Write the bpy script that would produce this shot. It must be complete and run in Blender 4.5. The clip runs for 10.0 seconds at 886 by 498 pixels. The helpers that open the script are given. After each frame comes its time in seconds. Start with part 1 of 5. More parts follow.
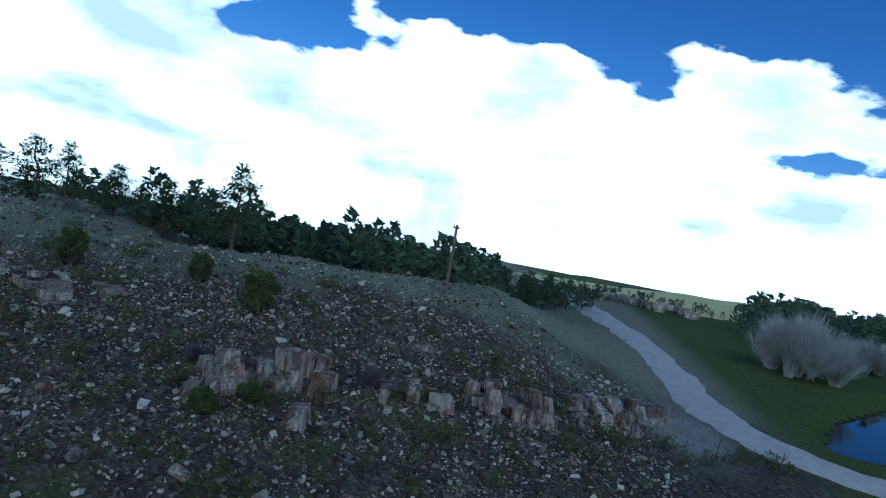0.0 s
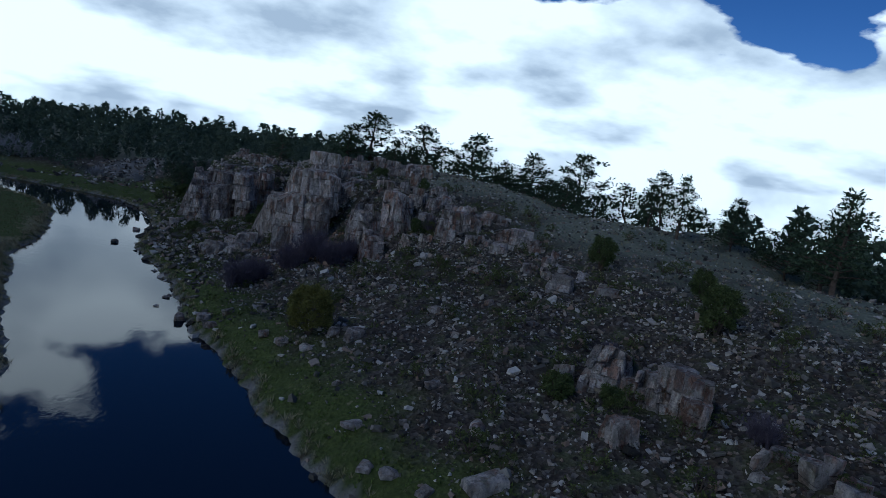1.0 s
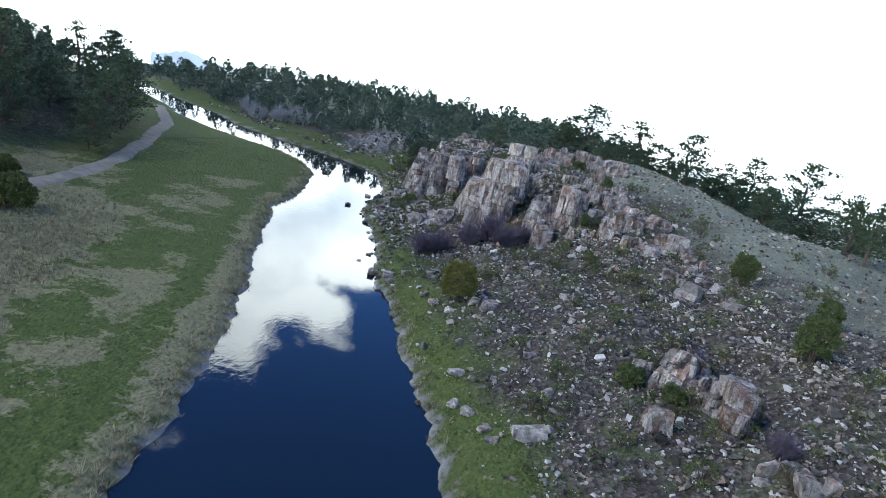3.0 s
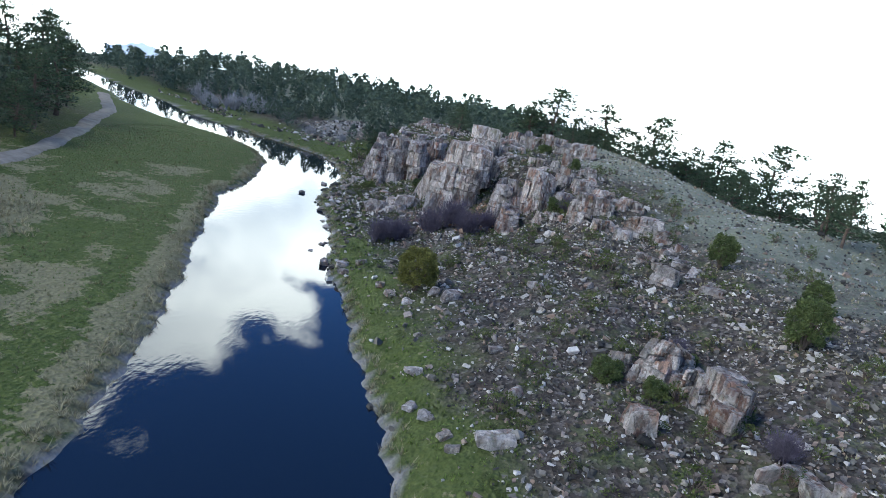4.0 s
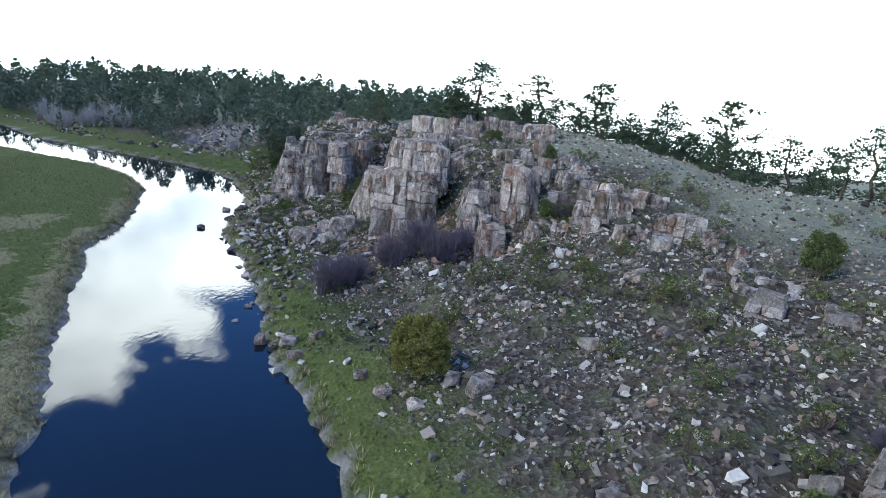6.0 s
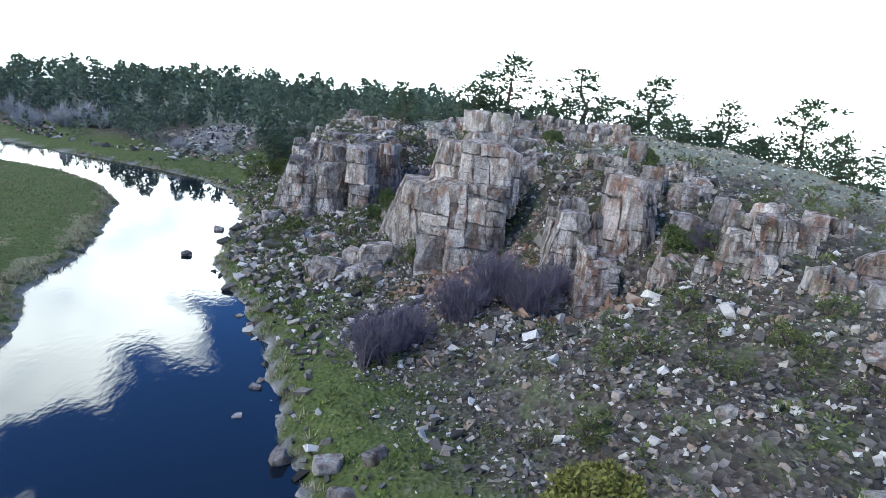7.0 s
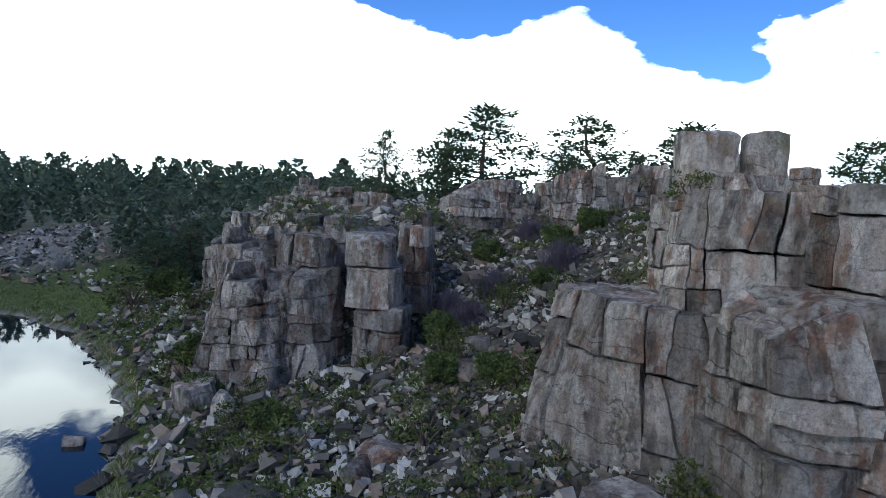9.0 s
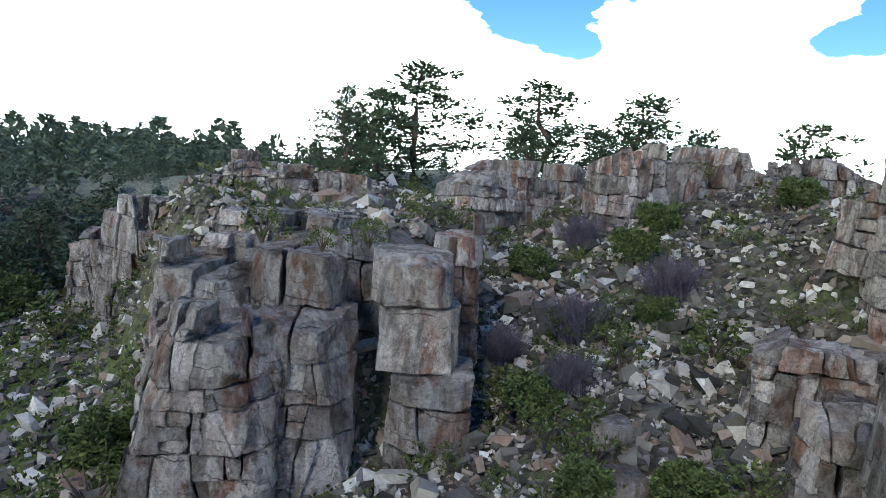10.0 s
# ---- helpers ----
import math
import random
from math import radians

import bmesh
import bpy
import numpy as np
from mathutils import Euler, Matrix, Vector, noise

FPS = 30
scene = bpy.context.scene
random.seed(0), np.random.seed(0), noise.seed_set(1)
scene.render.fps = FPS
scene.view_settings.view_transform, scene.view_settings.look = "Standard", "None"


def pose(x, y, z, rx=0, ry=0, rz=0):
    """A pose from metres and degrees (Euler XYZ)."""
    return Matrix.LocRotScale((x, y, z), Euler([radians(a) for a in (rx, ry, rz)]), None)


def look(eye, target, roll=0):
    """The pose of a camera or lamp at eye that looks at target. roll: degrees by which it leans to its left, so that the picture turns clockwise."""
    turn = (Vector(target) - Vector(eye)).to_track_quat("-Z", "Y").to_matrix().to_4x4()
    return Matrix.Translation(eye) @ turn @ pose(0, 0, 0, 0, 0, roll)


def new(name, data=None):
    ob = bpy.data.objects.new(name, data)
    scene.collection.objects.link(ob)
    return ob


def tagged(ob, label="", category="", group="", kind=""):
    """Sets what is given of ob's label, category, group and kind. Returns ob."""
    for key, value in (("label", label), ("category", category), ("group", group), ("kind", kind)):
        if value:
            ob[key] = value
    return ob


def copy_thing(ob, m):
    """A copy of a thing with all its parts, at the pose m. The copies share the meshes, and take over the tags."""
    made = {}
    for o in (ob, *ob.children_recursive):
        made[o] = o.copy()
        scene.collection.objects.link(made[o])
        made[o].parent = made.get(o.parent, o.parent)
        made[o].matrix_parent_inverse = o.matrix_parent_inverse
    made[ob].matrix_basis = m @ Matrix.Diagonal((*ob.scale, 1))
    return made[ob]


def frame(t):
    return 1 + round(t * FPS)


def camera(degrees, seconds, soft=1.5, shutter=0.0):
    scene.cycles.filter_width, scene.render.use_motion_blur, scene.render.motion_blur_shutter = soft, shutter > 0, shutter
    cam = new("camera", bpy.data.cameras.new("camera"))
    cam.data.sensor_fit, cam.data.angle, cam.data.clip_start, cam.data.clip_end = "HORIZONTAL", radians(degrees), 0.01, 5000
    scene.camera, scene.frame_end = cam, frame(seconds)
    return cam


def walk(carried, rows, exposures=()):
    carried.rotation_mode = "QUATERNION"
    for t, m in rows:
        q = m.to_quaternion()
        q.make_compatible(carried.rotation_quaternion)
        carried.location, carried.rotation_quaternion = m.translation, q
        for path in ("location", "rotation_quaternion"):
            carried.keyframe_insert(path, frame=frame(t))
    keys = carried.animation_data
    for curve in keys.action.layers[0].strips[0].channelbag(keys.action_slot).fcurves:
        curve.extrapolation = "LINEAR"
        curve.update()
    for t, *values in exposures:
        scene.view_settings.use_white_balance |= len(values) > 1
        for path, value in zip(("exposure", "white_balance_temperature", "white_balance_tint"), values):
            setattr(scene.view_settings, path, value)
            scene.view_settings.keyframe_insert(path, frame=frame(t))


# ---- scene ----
cam = camera(68.57, 10.0, soft=0.8)
PATH = [
    (0.0, -17.94, -5.35, 17.96, 84.95, -9.79, -76.05),
    (0.5, -6.86, -13.39, 15.86, 84.10, -8.96, -39.22),
    (1.0, 0.70, -17.91, 16.19, 80.95, -7.80, -7.97),
    (1.5, 3.81, -21.98, 17.70, 80.16, -7.20, 7.27),
    (2.0, 7.46, -25.85, 19.82, 78.00, -7.50, 16.41),
    (2.5, 7.93, -26.51, 20.12, 75.99, -9.17, 15.83),
    (4.0, 7.91, -21.05, 18.11, 75.41, -10.59, 11.31),
    (4.5, 6.01, -18.31, 17.70, 75.42, -8.37, 9.12),
    (5.0, 3.98, -13.89, 16.83, 76.71, -7.73, 6.94),
    (5.2, 3.22, -12.09, 16.59, 76.78, -7.98, 5.96),
    (6.3, -1.88, -1.10, 17.20, 75.11, -4.56, -0.19),
    (6.5, -2.91, 1.82, 16.67, 75.09, -4.46, -0.10),
    (7.0, -5.91, 10.56, 15.01, 76.00, -5.44, -0.29),
    (7.1, -6.46, 12.24, 14.66, 76.98, -5.44, -0.35),
    (7.2, -7.02, 13.92, 14.32, 80.40, -5.45, -0.58),
    (7.3, -7.58, 15.60, 13.97, 82.43, -5.45, -0.71),
    (7.4, -8.14, 17.28, 13.62, 83.82, -5.45, -0.81),
    (7.5, -8.70, 18.95, 13.28, 84.14, -5.45, -0.83),
    (8.0, -11.78, 26.97, 12.42, 84.28, -4.26, -2.94),
    (8.5, -14.67, 34.74, 11.82, 84.17, -1.84, -7.43),
    (9.0, -17.35, 41.80, 11.05, 84.85, -2.45, -14.00),
    (9.5, -19.42, 48.40, 10.75, 84.00, -2.30, -20.10),
    (10.0, -21.41, 55.66, 11.49, 82.53, -3.90, -27.25),
]

EXPOSURE = [(0.0, -2.21, 4800, -10), (0.5, -3.2, 5200, 0), (1.0, -2.95, 5050, 0), (1.5, -1.98, 5150, 0), (2.0, -1.1, 5650, 0), (2.5, -0.67, 5800, 0), (4.0, -0.52, 5900, 0), (5.0, -0.52, 5900, 0), (6.5, -0.34, 5920, 0), (7.0, -0.18, 5930, 0), (7.5, -0.17, 5900, 0), (8.0, -0.5, 5650, -2), (8.5, -1.08, 5600, 0), (9.0, -1.2, 5800, -1), (9.5, -0.9, 6050, -2), (10.0, -0.62, 6200, -2)]
walk(cam, [(t, pose(x, y, z, rx, ry, rz)) for t, x, y, z, rx, ry, rz in PATH], EXPOSURE)

# ---------------------------------------------------------------- sky, clouds and sun
SUN_AZIMUTH, SUN_HEIGHT = radians(232), radians(46)
world = bpy.data.worlds.new("sky")
scene.world = world
world.use_nodes = True


def wire(tree, a, out, b, inp):
    tree.links.new(a.outputs[out], b.inputs[inp])


def sky_nodes():
    t = world.node_tree
    t.nodes.clear()
    n = t.nodes.new
    sky = n("ShaderNodeTexSky")
    sky.sky_type, sky.sun_disc = "NISHITA", False
    sky.sun_elevation, sky.sun_rotation = SUN_HEIGHT, SUN_AZIMUTH
    sky.altitude = 2300
    blue = n("ShaderNodeHueSaturation")
    blue.inputs["Saturation"].default_value = 1.12
    blue.inputs["Value"].default_value = 0.36
    tint = n("ShaderNodeMix")
    tint.data_type, tint.blend_type = "RGBA", "MULTIPLY"
    tint.inputs[0].default_value, tint.inputs[7].default_value = 1.0, (0.80, 0.88, 1.2, 1)
    wire(t, sky, "Color", tint, 6)
    wire(t, tint, 2, blue, "Color")
    co = n("ShaderNodeTexCoord")
    sep = n("ShaderNodeSeparateXYZ")
    wire(t, co, "Generated", sep, 0)
    up = n("ShaderNodeMath")
    up.operation = "MAXIMUM"
    up.inputs[1].default_value = 0.0
    wire(t, sep, "Z", up, 0)
    lift = n("ShaderNodeMath")
    lift.inputs[1].default_value = 0.34
    wire(t, up, 0, lift, 0)
    flat = n("ShaderNodeVectorMath")
    flat.operation = "DIVIDE"
    join = n("ShaderNodeCombineXYZ")
    for k in "XYZ":
        wire(t, lift, 0, join, k)
    wire(t, co, "Generated", flat, 0)
    wire(t, join, 0, flat, 1)
    place = n("ShaderNodeMapping")
    place.inputs["Location"].default_value = (4.2, 2.3, 0.0)
    wire(t, flat, 0, place, 0)
    puff = n("ShaderNodeTexNoise")
    puff.inputs["Scale"].default_value, puff.inputs["Detail"].default_value, puff.inputs["Roughness"].default_value = 1.5, 10, 0.50
    wire(t, place, 0, puff, "Vector")
    # cloud cover: thick low down and ahead, open towards the zenith
    high = n("ShaderNodeMath")
    high.operation = "MULTIPLY_ADD"
    high.inputs[1].default_value, high.inputs[2].default_value = -1.56, 0.48
    wire(t, up, 0, high, 0)
    low = n("ShaderNodeMath")
    low.operation = "MULTIPLY_ADD"
    low.inputs[1].default_value, low.inputs[2].default_value = -3.0, 0.75
    wire(t, up, 0, low, 0)
    bank = n("ShaderNodeMath")
    bank.operation = "MAXIMUM"
    wire(t, high, 0, bank, 0)
    wire(t, low, 0, bank, 1)
    ahead = n("ShaderNodeMath")
    ahead.operation = "MULTIPLY_ADD"
    ahead.inputs[1].default_value = 0.16
    wire(t, sep, "Y", ahead, 0)
    wire(t, bank, 0, ahead, 2)
    aside = n("ShaderNodeMath")
    aside.operation = "MULTIPLY_ADD"
    aside.inputs[1].default_value = -0.19
    wire(t, sep, "X", aside, 0)
    wire(t, ahead, 0, aside, 2)
    lumpy = n("ShaderNodeMath")
    lumpy.operation = "MULTIPLY_ADD"
    lumpy.inputs[1].default_value, lumpy.inputs[2].default_value = 1.5, -0.25
    wire(t, puff, "Fac", lumpy, 0)
    cover = n("ShaderNodeMath")
    wire(t, lumpy, 0, cover, 0)
    wire(t, aside, 0, cover, 1)
    mask = n("ShaderNodeValToRGB")
    mask.color_ramp.elements[0].position, mask.color_ramp.elements[1].position = 0.505, 0.54
    wire(t, cover, 0, mask, 0)
    shade = n("ShaderNodeTexNoise")
    shade.inputs["Scale"].default_value, shade.inputs["Detail"].default_value = 2.1, 8
    wire(t, place, 0, shade, "Vector")
    cloud = n("ShaderNodeValToRGB")
    cloud.color_ramp.elements[0].position, cloud.color_ramp.elements[0].color = 0.345, (0.42, 0.445, 0.49, 1)
    cloud.color_ramp.elements[1].position, cloud.color_ramp.elements[1].color = 0.53, (1.0, 0.98, 0.95, 1)
    wire(t, shade, "Fac", cloud, 0)
    bright = n("ShaderNodeVectorMath")
    bright.operation = "SCALE"
    bright.inputs["Scale"].default_value = 8.6
    wire(t, cloud, "Color", bright, 0)
    mix = n("ShaderNodeMix")
    mix.data_type = "RGBA"
    wire(t, mask, "Color", mix, "Factor")
    wire(t, blue, "Color", mix, 6)
    wire(t, bright, 0, mix, 7)
    bg = n("ShaderNodeBackground")
    bg.inputs["Strength"].default_value = 1.0
    wire(t, mix, 2, bg, "Color")
    out = n("ShaderNodeOutputWorld")
    wire(t, bg, 0, out, 0)


sky_nodes()
sun = new("sun", bpy.data.lights.new("sun", "SUN"))
sun.data.energy, sun.data.angle, sun.data.color = 2.7, radians(10), (1.0, 0.93, 0.84)
sun.matrix_world = look((math.sin(SUN_AZIMUTH) * math.cos(SUN_HEIGHT) * 100, math.cos(SUN_AZIMUTH) * math.cos(SUN_HEIGHT) * 100, math.sin(SUN_HEIGHT) * 100), (0, 0, 0))


# ---------------------------------------------------------------- materials
def surface(name, roughness=0.9):
    m = bpy.data.materials.new(name)
    m.use_nodes = True
    b = m.node_tree.nodes["Principled BSDF"]
    b.inputs["Roughness"].default_value = roughness
    b.inputs["Specular IOR Level"].default_value = 0.12
    return m, m.node_tree, b


def spot(t, scale, detail=4, rough=0.55, vector=None, kind="ShaderNodeTexNoise"):
    n = t.nodes.new(kind)
    n.inputs["Scale"].default_value = scale
    if kind == "ShaderNodeTexNoise":
        n.inputs["Detail"].default_value, n.inputs["Roughness"].default_value = detail, rough
    if vector is None:
        vector = t.nodes.new("ShaderNodeNewGeometry").outputs["Position"]
    t.links.new(vector, n.inputs["Vector"])
    return n


def ramp(t, socket, stops):
    r = t.nodes.new("ShaderNodeValToRGB")
    while len(r.color_ramp.elements) < len(stops):
        r.color_ramp.elements.new(0.5)
    for e, (p, c) in zip(r.color_ramp.elements, stops):
        e.position = p
        e.color = (*c, 1) if len(c) == 3 else c
    t.links.new(socket, r.inputs[0])
    return r.outputs[0]


def grey(v):
    return (v, v, v)


def blend(t, fac, a, b, mode="MIX"):
    m = t.nodes.new("ShaderNodeMix")
    m.data_type, m.blend_type = "RGBA", mode
    for sock, v in ((m.inputs[0], fac), (m.inputs[6], a), (m.inputs[7], b)):
        if isinstance(v, (int, float)):
            sock.default_value = v
        elif isinstance(v, tuple):
            sock.default_value = (*v, 1)
        else:
            t.links.new(v, sock)
    return m.outputs[2]


def bump(t, b, socket, strength, distance=0.05, before=None):
    n = t.nodes.new("ShaderNodeBump")
    n.inputs["Strength"].default_value, n.inputs["Distance"].default_value = strength, distance
    t.links.new(socket, n.inputs["Height"])
    if before is not None:
        t.links.new(before.outputs[0], n.inputs["Normal"])
    t.links.new(n.outputs[0], b.inputs["Normal"])
    return n


def stretched(t, sx, sy, sz):
    g = t.nodes.new("ShaderNodeNewGeometry")
    m = t.nodes.new("ShaderNodeMapping")
    m.inputs["Scale"].default_value = (sx, sy, sz)
    t.links.new(g.outputs["Position"], m.inputs[0])
    return m.outputs[0]


def rock_material(name, warm):
    m, t, b = surface(name, 0.92)
    geo = t.nodes.new("ShaderNodeNewGeometry")
    one = t.nodes.new("ShaderNodeObjectInfo")
    # each block takes its own stretch of the pattern, so that colour changes at the joints
    apart = t.nodes.new("ShaderNodeVectorMath")
    apart.operation = "MULTIPLY_ADD"
    apart.inputs[1].default_value = (3.0, 3.0, 3.0)
    join = t.nodes.new("ShaderNodeCombineXYZ")
    t.links.new(one.outputs["Random"], join.inputs[0])
    t.links.new(one.outputs["Random"], join.inputs[2])
    t.links.new(join.outputs[0], apart.inputs[0])
    t.links.new(geo.outputs["Position"], apart.inputs[2])
    own = apart.outputs[0]

    def pulled(sx, sy, sz):
        p = t.nodes.new("ShaderNodeMapping")
        p.inputs["Scale"].default_value = (sx, sy, sz)
        t.links.new(own, p.inputs[0])
        return p.outputs[0]

    big = spot(t, 0.55, 6, 0.6, own).outputs["Fac"]
    base = ramp(t, big, [(0.32, (0.214, 0.172, 0.143)), (0.44, (0.358, 0.295, 0.244)), (0.56, (0.451, 0.361, 0.290)), (0.70, (0.595, 0.506, 0.428))])
    rust = ramp(t, spot(t, 0.75, 7, 0.65, stretched(t, 1.2, 1.2, 0.7)).outputs["Fac"], [(0.50 - 1.3 * warm, grey(0)), (0.60 - 1.3 * warm, grey(0.85))])
    base = blend(t, rust, base, ramp(t, spot(t, 1.7, 5).outputs["Fac"], [(0.35, (0.24, 0.115, 0.078)), (0.65, (0.43, 0.25, 0.165))]))
    pale = ramp(t, spot(t, 1.5, 6, 0.62, pulled(1.3, 1.3, 0.7)).outputs["Fac"], [(0.48, grey(0)), (0.58, grey(0.9))])
    base = blend(t, pale, base, (0.632, 0.563, 0.487))
    stain = ramp(t, spot(t, 1.3, 5, 0.6, pulled(1.5, 1.5, 0.6)).outputs["Fac"], [(0.33, grey(0.7)), (0.45, grey(0))])
    base = blend(t, stain, base, (0.085, 0.078, 0.07))
    wash = ramp(t, spot(t, 0.8, 3, 0.5, stretched(t, 1.8, 1.8, 0.4)).outputs["Fac"], [(0.48, grey(0)), (0.60, grey(0.65))])
    base = blend(t, wash, base, (0.595, 0.537, 0.479))
    drip = ramp(t, spot(t, 0.9, 3, 0.5, stretched(t, 1.6, 1.6, 0.4)).outputs["Fac"], [(0.34, grey(0.5)), (0.46, grey(0))])
    base = blend(t, drip, base, (0.13, 0.12, 0.115))
    lichen = ramp(t, spot(t, 4.5, 7, 0.7).outputs["Fac"], [(0.34, grey(0.55)), (0.48, grey(0.0))])
    base = blend(t, lichen, base, (0.10, 0.098, 0.085))
    moss = ramp(t, spot(t, 1.1, 6, 0.65).outputs["Fac"], [(0.58, grey(0)), (0.68, grey(0.5))])
    base = blend(t, moss, base, (0.21, 0.21, 0.10))
    # joints: a net of thin dark cracks, bent a little, open here and closed there
    bend = t.nodes.new("ShaderNodeVectorMath")
    bend.operation = "MULTIPLY_ADD"
    bend.inputs[1].default_value = (0.5, 0.5, 0.5)
    t.links.new(spot(t, 1.4, 3, vector=own).outputs["Color"], bend.inputs[0])
    t.links.new(own, bend.inputs[2])

    def cracks(way, width, mask):
        """Parallel joints across the given way, a metre over its length apart."""
        d = t.nodes.new("ShaderNodeVectorMath")
        d.operation = "DOT_PRODUCT"
        d.inputs[1].default_value = way
        t.links.new(bend.outputs[0], d.inputs[0])
        p = t.nodes.new("ShaderNodeMath")
        p.operation = "PINGPONG"
        p.inputs[1].default_value = 0.5
        t.links.new(d.outputs["Value"], p.inputs[0])
        line = ramp(t, p.outputs[0], [(0.0, grey(1)), (width, grey(0))])
        return blend(t, 1.0, line, mask, "MULTIPLY")

    def here(scale, low, high, most):
        return ramp(t, spot(t, scale, 3, vector=own).outputs["Fac"], [(low, grey(0)), (high, grey(most))])

    joints = blend(t, 1.0, cracks((0.1, -0.05, 1.15), 0.035, here(0.5, 0.48, 0.58, 0.7)), cracks((0.75, 0.42, 0.12), 0.028, here(0.6, 0.50, 0.60, 0.65)), "LIGHTEN")
    hair = blend(t, 1.0, cracks((0.2, 0.1, 2.9), 0.06, here(0.9, 0.55, 0.64, 0.45)), cracks((-0.9, 1.7, 0.3), 0.05, here(1.1, 0.55, 0.64, 0.45)), "LIGHTEN")
    crack = blend(t, 1.0, joints, hair, "LIGHTEN")
    base = blend(t, crack, base, (0.045, 0.038, 0.034))
    speck = ramp(t, spot(t, 10, 7, 0.72).outputs["Fac"], [(0.32, grey(0.55)), (0.5, grey(1.0)), (0.68, grey(1.32))])
    base = blend(t, 0.5, base, speck, "MULTIPLY")
    streak = ramp(t, spot(t, 1.0, 6, 0.65, stretched(t, 4.5, 4.5, 0.55)).outputs["Fac"], [(0.34, grey(0.55)), (0.5, grey(1.0)), (0.66, grey(1.2))])
    base = blend(t, 0.55, base, streak, "MULTIPLY")
    tone = ramp(t, one.outputs["Random"], [(0, grey(0.48)), (0.5, grey(0.90)), (1, grey(1.30))])
    base = blend(t, 0.85, base, tone, "MULTIPLY")
    t.links.new(base, b.inputs["Base Color"])
    fine = spot(t, 8, 8, 0.72).outputs["Fac"]
    lumps = spot(t, 1.7, 9, 0.68, pulled(1.0, 1.0, 1.15)).outputs["Fac"]
    facet = spot(t, 1.0, vector=pulled(1.9, 1.9, 0.95), kind="ShaderNodeTexVoronoi")
    warp = t.nodes.new("ShaderNodeVectorMath")
    warp.operation = "MULTIPLY_ADD"
    warp.inputs[1].default_value = (0.9, 0.9, 0.9)
    t.links.new(spot(t, 1.6, 4).outputs["Color"], warp.inputs[0])
    t.links.new(facet.inputs["Vector"].links[0].from_socket, warp.inputs[2])
    t.links.new(warp.outputs[0], facet.inputs["Vector"])
    shade = ramp(t, facet.outputs["Color"], [(0.1, grey(0.74)), (0.5, grey(1.0)), (0.9, grey(1.16))])
    t.links.new(blend(t, 0.8, base, shade, "MULTIPLY"), b.inputs["Base Color"])
    n = bump(t, b, facet.outputs["Distance"], 0.8, 0.22)
    open_crack = ramp(t, crack, [(0.0, grey(1)), (1.0, grey(0))])
    n = bump(t, b, open_crack, 1.0, 0.10, n)
    n = bump(t, b, lumps, 1.0, 0.5, n)
    bump(t, b, fine, 1.0, 0.17, n)
    return m


ROCK = rock_material("granite", 0.0)
ROCK_WARM = rock_material("rusty_granite", 0.085)


def stone_material():
    m, t, b = surface("loose_stone", 0.9)
    g = t.nodes.new("ShaderNodeNewGeometry")
    c = ramp(t, g.outputs["Random Per Island"], [(0.0, (0.040, 0.036, 0.030)), (0.28, (0.10, 0.09, 0.073)), (0.50, (0.19, 0.168, 0.134)), (0.62, (0.26, 0.18, 0.128)), (0.76, (0.34, 0.30, 0.245)), (1.0, (0.60, 0.55, 0.47))])
    c = blend(t, 0.6, c, ramp(t, spot(t, 6, 5).outputs["Fac"], [(0.3, grey(0.6)), (0.7, grey(1.15))]), "MULTIPLY")
    t.links.new(c, b.inputs["Base Color"])
    bump(t, b, spot(t, 14, 5).outputs["Fac"], 0.5, 0.03)
    return m


STONE = stone_material()


